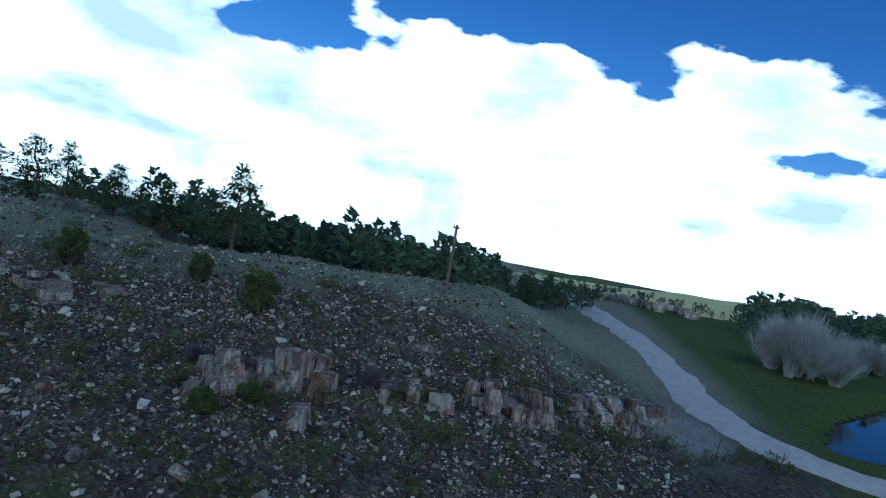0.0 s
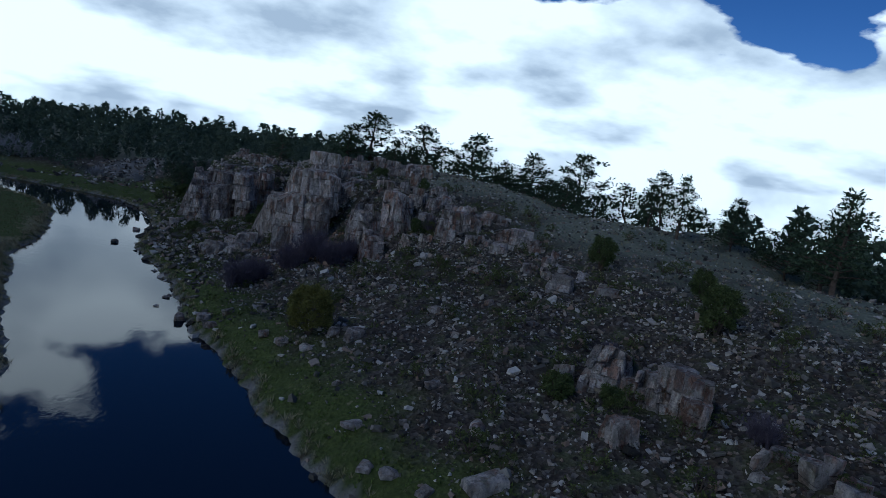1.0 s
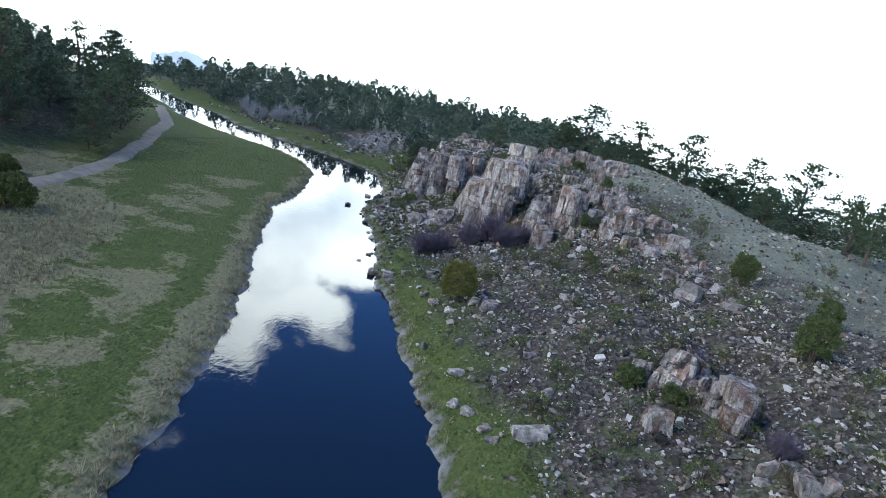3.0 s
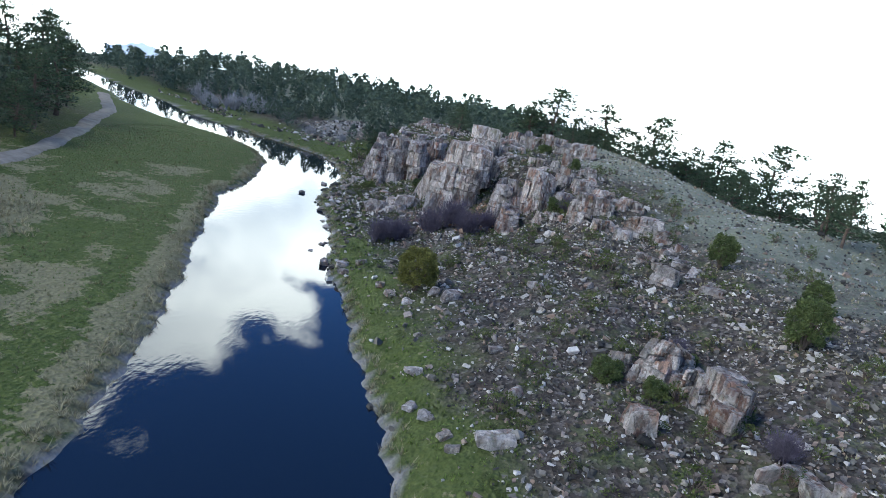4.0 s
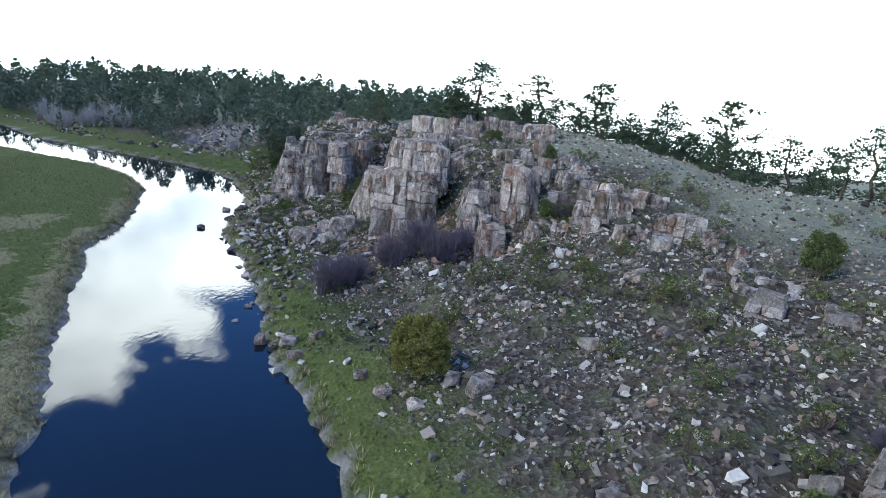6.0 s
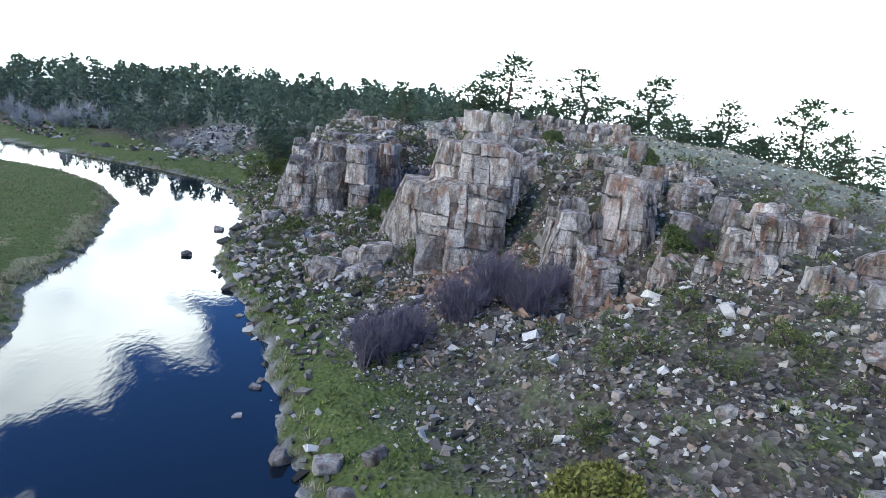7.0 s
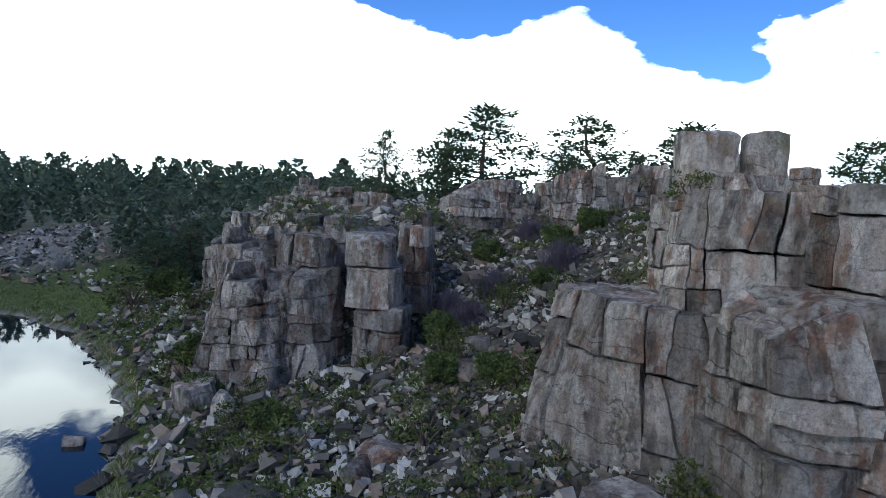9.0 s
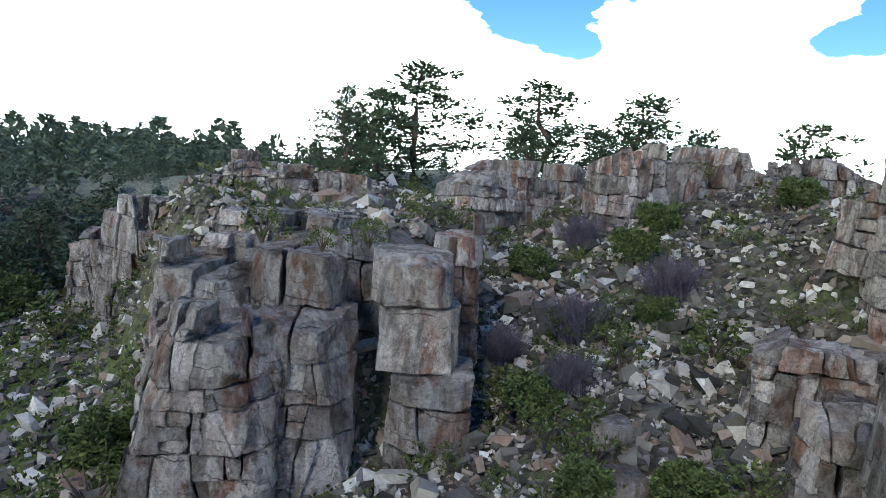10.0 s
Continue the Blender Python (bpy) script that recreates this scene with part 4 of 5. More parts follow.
crag("undercut foot of the bulging pillar", -12.3, 73.2, -28, 2.6, 3.0, 1.4, 5.3, 2, 2, 1.4, 45, drop=0.2, warm=0.4)
crag("thin rusty column at the gully edge", -10.2, 75.8, -28, 1.7, 2.4, 4.5, 10.2, 2, 2, 1.6, 46, drop=0.5, warm=0.8)
crag("rock shelf joining the pillars", -14.6, 80.2, -26, 8.6, 5.4, 2.5, 9.3, 8, 3, 1.0, 47, drop=0.9, warm=0.15, chunk=1.15)
crag("rounded summit blocks of the outcrop", -14.6, 87.2, -20, 5.4, 3.0, 8.0, 11.5, 6, 3, 0.8, 48, drop=1.6, warm=0.25, ragged=0.9, taper=0.2, chunk=0.75)
crag("rusty knob beside the summit blocks", -11.2, 85.6, -10, 2.6, 1.8, 8.5, 10.7, 3, 2, 0.8, 64, drop=0.8, warm=0.8)
crag("row of narrow columns behind the pillars", -18.2, 92.4, -38, 7.0, 4.0, 1.0, 8.8, 8, 3, 1.8, 18, drop=1.2, warm=0.02)
crag("far end of the rock wall", -21.4, 97.2, -35, 3.4, 3.0, 1.2, 6.6, 4, 2, 1.5, 49, drop=1.2, warm=0.02)
# the rim round the head of the gully
crag("rusty cliff along the rim of the gully", 3.6, 79.6, -14, 8.4, 3.6, 8.0, 13.2, 9, 2, 1.4, 19, drop=1.2, warm=0.6, ragged=0.7, chunk=0.8)
crag("pale broken wall along the rim", 9.2, 76.0, -40, 7.4, 3.2, 8.4, 13.0, 9, 2, 1.1, 50, drop=1.1, warm=0.15, ragged=0.7, chunk=0.8)
crag("low grey rocks on the skyline", -2.4, 84.0, 12, 9.5, 3.0, 8.6, 11.9, 9, 2, 0.9, 51, drop=1.3, warm=0.25, ragged=0.8, taper=0.15, chunk=0.95)
crag("mossy step of rock in the gully", -6.2, 63.8, -50, 2.4, 2.6, 2.6, 6.6, 3, 2, 1.2, 52, drop=0.9, warm=0.1)
crag("low mossy rocks above the ledge", -4.6, 65.8, -50, 3.2, 2.4, 4.6, 7.8, 4, 2, 0.9, 53, drop=0.8, warm=0.2)
# slab outcrop among the scree
crag("grey fin of rock among scree", 13.7, 15.0, 50, 2.0, 1.2, 3.2, 5.5, 4, 2, 0.9, 54, drop=1.0, warm=0.25, lean=0.15, taper=0.3, chunk=0.7)
crag("pale fractured boulder outcrop among scree", 15.9, 14.4, 50, 4.2, 2.6, 3.0, 6.9, 6, 3, 1.0, 21, drop=1.6, warm=0.45, taper=0.4, lean=0.16, ragged=0.8, chunk=1.0)
crag("low broken ridge between the outcrop and the slab", 17.3, 12.4, -60, 3.6, 1.6, 3.0, 6.1, 5, 2, 0.9, 67, drop=1.0, warm=0.5, taper=0.25, chunk=0.8)
crag("rusty rock below the outcrop", 14.3, 8.6, 10, 1.8, 1.4, 2.6, 5.2, 1, 1, 1.5, 55, drop=0.2, warm=1.0, taper=0.3)
crag("ochre slab leaning on the slope", 18.4, 9.6, 60, 3.4, 1.4, 3.6, 6.9, 4, 2, 1.6, 56, drop=0.6, warm=1.0, lean=-0.15)
crag("rusty broken ledge above the road", 20.4, 4.0, -62, 7.0, 3.0, 2.6, 6.0, 7, 3, 0.9, 57, drop=1.9, warm=0.8, taper=0.3, ragged=1.0)
crag("dark red rock ledge near the road", 25.4, -1.6, -50, 8.0, 3.4, 1.6, 5.9, 7, 3, 1.0, 58, drop=1.9, warm=0.8, taper=0.3, ragged=1.0)
crag("broken nose of rock beside the road", 33.0, -8.0, -40, 9.0, 3.4, 0.8, 4.5, 8, 3, 0.9, 59, drop=1.7, warm=0.8, taper=0.3, ragged=1.0)
crag("rusty end of the rock ledge at the turnout", 40.0, -12.4, -35, 5.0, 2.4, 0.6, 3.2, 6, 2, 0.9, 62, drop=0.8, warm=0.85, chunk=1.35)
crag("low slab of dark rock on the hillside", 27.8, 5.0, -50, 3.2, 1.6, 4.4, 6.8, 3, 1, 1.0, 63, drop=0.4, warm=0.2)
crag("upright rusty slabs on the hillside", 18.4, 11.6, -65, 3.6, 1.4, 3.8, 6.8, 4, 1, 1.8, 60, drop=0.7, warm=0.7)


# ---------------------------------------------------------------- boulders
BOULDERS = [broken_boulder(70 + k, ROCK) for k in range(9)]
BOULDERS_WARM = [broken_boulder(70 + k, ROCK_WARM) for k in range(9)]
pick = random.Random(8)


def boulder(x, y, w, d, h, turn, label="angular grey boulder lying on the slope", warm=False, tip=0.0, z=None, name="boulder", group="boulders"):
    ob = new(name, pick.choice(BOULDERS_WARM if warm else BOULDERS))
    ground_z = float(height(x, y)) if z is None else z
    ob.matrix_basis = pose(x, y, ground_z + h * 0.30, tip, pick.uniform(-6, 6), turn) @ Matrix.Diagonal((w, d, h, 1))
    tagged(ob, label, "boulder", group)


for x, y, w, d, h, turn, warm, tip in (
        (-13.9, 62.5, 1.7, 1.2, 0.8, 15, True, 0),
        (-14.7, 61.8, 1.2, 0.9, 0.8, 60, True, 0), (-20.6, 72.0, 1.9, 1.5, 1.4, 30, False, 0), (-19.6, 70.6, 1.0, 1.2, 1.1, 0, False, 0),
        (-12.0, 64.8, 1.2, 1.0, 0.7, 40, True, 0), (-8.6, 68.6, 1.2, 0.9, 0.7, 10, False, 0), (-9.6, 67.2, 1.0, 0.9, 0.6, 80, False, 0)):
    boulder(x, y, w, d, h, turn, "large fallen block at the foot of the crag", warm, tip)
heap = random.Random(19)
for k in range(26):
    u, v = heap.random(), heap.uniform(-1, 1)
    size = heap.choice((0.8, 1.0, 1.2, 1.5, 1.9))
    x, y = -13.6 + 5.6 * u, 55.6 + 1.9 * v * (0.5 + 0.5 * u) - 0.8 * u
    z = float(height(x, y)) + 1.5 * max(0.0, u - 0.35) * (1 - abs(v)) + heap.uniform(-0.1, 0.15)
    boulder(x, y, size * 1.25, size * heap.uniform(0.6, 0.9), size * heap.uniform(0.5, 0.8), heap.uniform(0, 180), "angular fallen block heaped against the foot of the crag", k % 5 == 0, heap.uniform(-24, 24), z, "fallen_block", "fallen blocks below the crag")
for x, y, w, d, h, turn in (
        (2.4, 13.4, 1.3, 0.7, 0.6, 20), (3.1, 10.3, 0.9, 0.8, 0.6, 60), (4.1, 9.4, 1.2, 0.7, 0.6, 10), (5.4, 7.3, 0.9, 0.7, 0.5, 40), (6.0, 6.3, 0.9, 0.6, 0.5, 0),
        (7.8, 6.9, 2.3, 1.4, 1.0, 15), (6.7, 15.9, 1.1, 0.7, 0.5, 30), (8.4, 11.4, 1.2, 0.9, 0.7, 70), (4.9, 12.7, 0.5, 0.5, 0.4, 0), (1.5, 18.0, 0.7, 0.5, 0.4, 50),
        (-8.7, 32.3, 1.4, 1.0, 0.8, 20), (-7.0, 32.3, 1.2, 0.9, 0.7, 60), (-8.0, 30.6, 1.4, 0.9, 0.7, 0), (-0.7, 23.4, 1.0, 0.8, 0.6, 10), (2.2, 23.9, 1.6, 1.2, 1.1, 35),
        (1.0, 24.6, 1.0, 0.9, 0.8, 80), (-2.4, 24.7, 1.0, 0.8, 0.8, 30), (-3.7, 26.8, 0.9, 0.8, 0.6, 10), (5.1, 31.3, 0.7, 0.6, 0.8, 5), (14.7, 28.3, 1.0, 0.8, 0.7, 55),
        (12.1, 27.6, 0.8, 0.6, 0.8, 25), (8.2, 27.0, 1.6, 1.1, 0.8, 10), (9.4, 26.2, 1.0, 0.8, 0.7, 40), (20.0, 30.0, 0.9, 0.7, 0.5, 0), (13.4, 21.6, 1.1, 0.7, 0.6, 20)):
    boulder(x, y, w * 0.82, d * 0.82, h * 0.7, turn, "pale angular boulder on the grassy bank")
for x, y, w, d, h, turn in ((-24.9, 61.2, 1.35, 0.8, 0.7, 20), (-10.9, 33.6, 1.2, 0.9, 1.1, 30), (-13.6, 36.8, 0.8, 0.4, 0.35, 20), (-13.5, 39.6, 0.9, 0.5, 0.4, -20), (-15.9, 47.5, 1.1, 0.8, 0.6, 10), (-25.4, 70.5, 1.3, 0.8, 0.7, 0), (-2.6, 24.2, 1.3, 0.8, 0.7, 30)):
    boulder(x, y, w * 0.6, d * 0.72, h * 0.75, turn, "wet dark boulder in the river by the bank", z=-0.12, tip=22, group="boulders in the river")

# ---------------------------------------------------------------- trees
PINES = [pine(100, 7.0, 5.8, dense=1.5), pine(101, 7.0, 5.4, bare=0.30, lean=0.05, dense=1.1), pine(104, 7.0, 5.0, bare=0.36, lean=-0.06, dense=0.95), pine(106, 7.0, 6.2, bare=0.10, dense=1.8)]
first = [True] * len(PINES)


def stand_pine(kind, x, y, top, turn=0.0, broad=1.0, label=""):
    """A pine on the land whose tip reaches the height top."""
    ground_z = float(height(x, y)) - 0.1
    s = (top - ground_z) / 7.0
    m = pose(x, y, ground_z, 0, 0, turn)
    if first[kind]:
        first[kind] = False
        ob = PINES[kind]
        ob.matrix_basis = m
    else:
        ob = copy_thing(PINES[kind], m)
    ob.scale = (s * broad, s * broad, s)
    tagged(ob, label)


for kind, x, y, top, turn, broad in (
        (1, 4.7, 113.0, 20.5, 0, 1.5), (3, -9.9, 89.7, 15.2, 40, 1.0), (3, 0.6, 112, 17.5, 100, 1.5), (2, 15.5, 106, 19.4, 0, 1.8), (3, 24.0, 103, 18.8, 60, 1.5), (2, 35.0, 120, 14.6, 10, 1.1),
        (0, 36.5, 107, 16.6, 120, 1.3), (1, 43.5, 99, 17.9, 30, 1.25), (3, 31.0, 69.5, 14.2, 200, 1.2), (2, 47.5, 85.0, 13.8, 20, 1.2), (3, 47.5, 77.0, 13.2, 110, 1.05), (2, 37.5, 56.5, 15.0, 60, 1.0),
        (0, 42.6, 31.0, 16.9, 60, 1.0), (2, 34.7, 48.3, 16.6, 0, 1.2), (0, 35.5, 45.6, 16.4, 40, 0.9), (3, 41.3, 44.8, 14.8, 90, 1.2), (3, 46.4, 42.2, 13.8, 30, 1.2), (0, 45.5, 36.0, 14.0, 150, 1.2),
        (0, 9.0, 100, 15.6, 0, 1.0), (3, -27.6, 101.5, 6.6, 0, 1.5), (3, -25.0, 104.0, 7.4, 100, 1.3), (0, -21.0, 105.0, 8.8, 30, 1.3), (3, -15.5, 101.0, 10.2, 60, 1.1)):
    stand_pine(kind, x, y, top, turn, broad)
for kind, x, y, top, turn in ((3, 20, 97, 14.4, 0), (0, 27, 97, 13.4, 50), (3, 31, 90, 12.0, 70), (3, 12, 104, 15.0, 200), (0, 33, 102, 12.6, 60), (3, 41, 93, 11.6, 10), (3, 16, 99, 15.0, 130), (3, 22.5, 92, 13.8, 220), (0, 29, 96, 13.4, 20), (3, 35.5, 95, 12.4, 300), (0, 39, 101, 12.6, 180), (3, 44, 90, 11.4, 60), (0, 47, 62, 12.4, 40), (3, 50, 57, 12.2, 100), (3, 53, 51, 12.0, 30), (2, 55, 46, 12.2, 90)):
    stand_pine(kind, x, y, top, turn, 1.6, "bushy dark pine among others on the crest")
for kind, x, y, top, turn in ((3, 84, 7.5, 7.6, 0), (0, 88, 5.0, 7.0, 50), (3, 92, 3.6, 6.2, 90), (1, 96, 1.6, 6.6, 10), (3, 100, -0.4, 5.6, 30), (0, 104, -2.0, 5.8, 70), (3, 107, -4.6, 5.0, 120), (2, 111, -6.6, 5.4, 40), (3, 98, 5.0, 6.6, 80), (3, 106, 2.0, 6.0, 10)):
    stand_pine(kind, x, y, top, turn, 1.1, "dark pine at the end of the ridge above the road")
for kind, x, y, top, turn in ((3, -59, 50, 9.5, 20), (1, -62, 56, 12.5, 60), (3, -66, 60, 10.5, 120), (0, -69, 68, 14.0, 10), (2, -74, 76, 14.5, 80), (1, -75, 51, 17.7, 0), (0, -79, 60, 16.5, 50), (2, -84, 75, 17.7, 30), (0, -88, 87, 17.0, 90), (3, -70, 47, 12.0, 0), (3, -71.5, 56, 12.0, 90), (1, -80, 47, 18.0, 140), (0, -66, 40, 9.5, 10), (3, -74, 66, 12.5, 40), (1, -92, 92, 16.5, 70), (2, -73, 40, 16.0, 200)):
    stand_pine(kind, x, y, top, turn, 1.1, "dark pine beside the meadow track")

# ---------------------------------------------------------------- bushes
JUN = bush(300, 3.4, 3.9, JUNIPER, clumps=1700)
scatter(JUN, [(-0.7, 25.6, 1.0, 0)])
JUN2 = bush(301, 2.3, 3.2, CEDAR, label="upright dark green juniper on the scree", clumps=800)
scatter(JUN2, [(21.6, 31.2, 0.95, 50), (23.4, 16.8, 1.05, 100), (26.0, 23.4, 0.8, 10)])
SAGE = [bush(310 + k, 1.5, 1.0, SHRUB, "low_shrub", "low green shrub growing between stones", "shrub", "low shrubs on the slope", 46) for k in range(3)]
BARE = [twig_bush(330 + k, 3.2, 2.3, TWIG, 170, spread_out=0.22, twigs=30, thin=0.0038) for k in range(2)]
scatter(BARE[0], [(-8.0, 41.2, 1.45, 0), (-3.8, 44.6, 1.4, 60), (0.0, 44.6, 1.3, 100), (-6.4, 73.6, 1.0, 20), (-3.4, 72.2, 0.9, 50), (-8.6, 71.0, 0.7, 80), (9.6, 45.6, 0.8, 70), (-3.0, 78.0, 0.8, 0)])
scatter(BARE[1], [(-1.8, 46.0, 1.5, 0), (1.7, 46.4, 1.0, 60), (-6.6, 43.0, 1.25, 30), (-8.4, 75.2, 0.8, 0), (17.0, 17.0, 0.6, 0), (19.8, 6.5, 0.7, 40)])
spread = random.Random(77)
spots = [[], [], []]
for x, y, s in ((-18.5, 64.8, 1.3), (-16.8, 64.5, 1.5), (-11.2, 59.1, 1.0), (-12.2, 65.5, 1.4), (-10.0, 70.0, 1.1), (-4.0, 69.4, 1.4), (-6.7, 70.8, 1.4), (-12.4, 62.7, 1.5), (-9.5, 68.6, 1.0), (-8.8, 61.9, 1.3), (-20.7, 75.7, 1.3), (-17.6, 66.6, 1.3),
                (-9.3, 73.1, 1.3), (-9.0, 69.2, 1.2), (-8.5, 64.3, 1.1), (-7.8, 72.5, 1.2), (-6.0, 72.2, 1.2), (-21.8, 76.0, 1.7), (-20.4, 80.0, 1.6), (-28.3, 95.8, 2.6), (12.5, 30.7, 1.6), (13.6, 30.4, 1.3), (10.0, 45.0, 1.3), (-23.5, 92.0, 2.0), (-13.6, 58.8, 1.1), (-16.2, 60.0, 1.2), (16.6, 12.2, 1.0), (15.2, 10.6, 1.1), (17.4, 8.4, 0.9), (2.4, 36.4, 1.2), (4.0, 37.2, 1.1), (6.0, 35.0, 1.0), (14.0, 16.2, 0.9), (28.2, 41.1, 0.9), (30.8, 39.7, 1.0), (36.0, -19.4, 1.1), (34.4, -18.2, 0.9), (37.0, -21.4, 1.0), (33.0, -16.4, 1.0), (35.0, -22.0, 1.2), (32.0, -14.6, 0.9), (24.0, -6.0, 1.3), (29.0, -9.0, 1.2), (19.0, 1.0, 1.2), (16.4, 5.0, 1.1), (34.0, -13.4, 1.2)):
    spots[spread.randrange(3)].append((x, y, s, spread.uniform(0, 360)))
for k in range(18):
    spots[k % 3].append((spread.uniform(-13, 1), spread.uniform(61, 81), spread.uniform(0.5, 1.1), spread.uniform(0, 360)))
while sum(len(q) for q in spots) < 270:
    x, y = spread.uniform(-28, 36), spread.uniform(-12, 98)
    dr, dl = bank_distances(np.array(x), np.array(y))
    if 4 < dr < 34 - 10 * (y < 10):
        spots[spread.randrange(3)].append((x, y, spread.uniform(0.45, 1.2), spread.uniform(0, 360)))
for kind, where in zip(SAGE, spots):
    scatter(kind, where)

for x, y, z, size in ((-4.0, 60.9, 11.0, 1.0), (-1.6, 59.9, 10.5, 0.8), (-17.2, 75.4, 8.9, 0.9), (-14.0, 74.8, 8.8, 0.8), (-16.0, 73.2, 8.9, 0.6), (4.4, 78.4, 11.6, 0.8), (-4.6, 60.2, 7.6, 0.6)):
    tuft_bush = copy_thing(SAGE[1], pose(x, y, z, 0, 0, 60 * x))
    tuft_bush.scale = (size, size, size)
    tagged(tuft_bush, "green shrub rooted on top of the rocks")
THICKET = bush(320, 2.2, 1.7, CEDAR, "gully_bush", "rounded dark green bush in the stony gully", "bush", "bushes in the gully", 520)
scatter(THICKET, [(-9.6, 71.4, 0.8, 0), (-8.8, 66.0, 0.7, 140), (-6.4, 74.0, 0.7, 30), (-4.6, 71.6, 0.6, 200), (-10.6, 67.6, 0.7, 60), (-2.2, 75.4, 0.8, 120), (-7.2, 62.8, 0.6, 20), (0.6, 77.0, 0.8, 90), (-5.4, 78.0, 0.8, 10), (-20.6, 72.6, 0.8, 40), (-21.4, 78.6, 1.1, 220), (-17.6, 67.6, 0.7, 60), (5.4, 73.6, 0.8, 0), (8.6, 46.6, 0.9, 70), (9.4, 57.8, 0.8, 30), (-26.2, 98.6, 1.3, 0), (13.0, 13.6, 0.7, 0), (15.4, 12.2, 0.6, 90), (17.2, 15.6, 0.6, 200)])
WILL = twig_bush(350, 12.5, 9.6, WILLOW, 750, "willow_thicket", "pale grey leafless willow thicket beside the pond", "willows by the pond", 0.42, 26, 0.0038)
WILL.matrix_basis = on_land(80, -35, 0, 0.1)
part("trunk", *tube([(0, 0, -.2), (0.2, 0, 2.2), (0.5, 0.3, 4.5)], [.35, .25, .12], 7), WILLOW, WILL)
side_willow = copy_thing(WILL, on_land(98, -50, 90, 0.1))
side_willow.scale = (0.8, 0.8, 0.62)


GREY = twig_bush(352, 6.0, 5.0, WILLOW, 200, "bare_willow", "grey leafless willow at the foot of the forest", "bare willows by the bend", 0.3, 12, 0.008)
scatter(GREY, [(-46, 113.5, 0.45, 0), (-38, 112, 0.4, 60), (-76, 135, 1.0, 0), (-72, 137, 1.1, 50), (-68.5, 136, 0.9, 100), (-64, 134, 0.8, 20), (-80.5, 133, 0.8, 70), (-59, 131, 0.7, 10), (-85, 138, 0.9, 40), (-92, 146, 1.0, 80)])
TRACKBUSH = bush(303, 4.2, 3.2, SHRUB, "track_bush", "broad dark green bush beside the dirt track", "bush", "bushes by the track", 900)
scatter(TRACKBUSH, [(-42.6, 22.0, 1.0, 0), (-47.5, 27.0, 0.6, 70), (-52.5, 30.5, 0.7, 120)])


def utility_pole(x, y, tall):
    base = new("utility_pole")
    tagged(base, "weathered wooden utility pole with a short crossarm", "utility pole")
    base.matrix_basis = pose(x, y, float(height(x, y)))
    v, f = tube([(0, 0, -.5), (0, 0, tall / 2), (0, 0, tall)], [.16, .14, .11], 10)
    part("pole", v, f, POLE, base, smooth_shade=True)
    v, f = tube([(-.1, -.3, tall - .25), (-.1, .3, tall - .25)], [.06, .06], 4)
    part("crossarm", v, f, POLE, base)
    for y0 in (-.22, .22):
        v, f = tube([(-.1, y0, tall - .2), (-.1, y0, tall - .02)], [.05, .035], 6)
        part("insulator", v, f, POLE, base)


utility_pole(40.5, 7.3, 6.4)
for x, y in ((35.2, -17.2), (34.6, -21.6)):
    stake = new("stake")
    tagged(stake, "thin dark wooden stake beside the gravel road", "post", "stakes by the road")
    stake.matrix_basis = pose(x, y, float(height(x, y)), 4, 3, 0)
    v, f = tube([(0, 0, -.3), (0, 0, 0.9), (0.02, 0, 1.7)], [.06, .055, .04], 6)
    part("shaft", v, f, POLE, stake)


# ---------------------------------------------------------------- stones, grass and woods without number
def stuff(name, verts, faces, material, label, category):
    me = bpy.data.meshes.new(name)
    n, m, k = len(verts), len(faces), faces.shape[1]
    me.vertices.add(n)
    me.vertices.foreach_set("co", np.ascontiguousarray(verts, dtype=np.float32).ravel())
    me.loops.add(m * k)
    me.loops.foreach_set("vertex_index", np.ascontiguousarray(faces, dtype=np.int32).ravel())
    me.polygons.add(m)
    me.polygons.foreach_set("loop_start", np.arange(0, m * k, k, dtype=np.int32))
    me.polygons.foreach_set("use_smooth", np.zeros(m, dtype=bool))
    me.materials.append(material)
    me.update(calc_edges=True)
    return tagged(new(name, me), label, category, kind="stuff")


def rubble():
    """Corners and faces of a plain block, to be knocked out of shape."""
    v = np.array([(x, y, z) for x in (-.5, .5) for y in (-.5, .5) for z in (-.5, .5)])
    f = np.array([(0, 1, 3, 2), (4, 6, 7, 5), (0, 4, 5, 1), (2, 3, 7, 6), (0, 2, 6, 4), (1, 5, 7, 3)])
    return v, f


def turned(r, n):
    """n random turns about z with a little tilt, as matrices."""
    a, b, c = r.uniform(0, 6.283, n), r.normal(0, 0.4, n), r.normal(0, 0.4, n)
    ca, sa, z, o = np.cos(a), np.sin(a), np.zeros(n), np.ones(n)
    rz = np.stack([np.stack([ca, -sa, z], 1), np.stack([sa, ca, z], 1), np.stack([z, z, o], 1)], 1)
    rx = np.stack([np.stack([o, z, z], 1), np.stack([z, np.cos(b), -np.sin(b)], 1), np.stack([z, np.sin(b), np.cos(b)], 1)], 1)
    ry = np.stack([np.stack([np.cos(c), z, np.sin(c)], 1), np.stack([z, o, z], 1), np.stack([-np.sin(c), z, np.cos(c)], 1)], 1)
    return rz @ rx @ ry


def shard():
    """A pointed splinter of stone."""
    v = np.array([(.62, 0, 0), (0, .62, 0), (-.62, 0, 0), (0, -.62, 0), (.1, 0, .62), (-.1, .1, -.5)])
    f = np.array([(0, 1, 4), (1, 2, 4), (2, 3, 4), (3, 0, 4), (1, 0, 5), (2, 1, 5), (3, 2, 5), (0, 3, 5)])
    return v, f


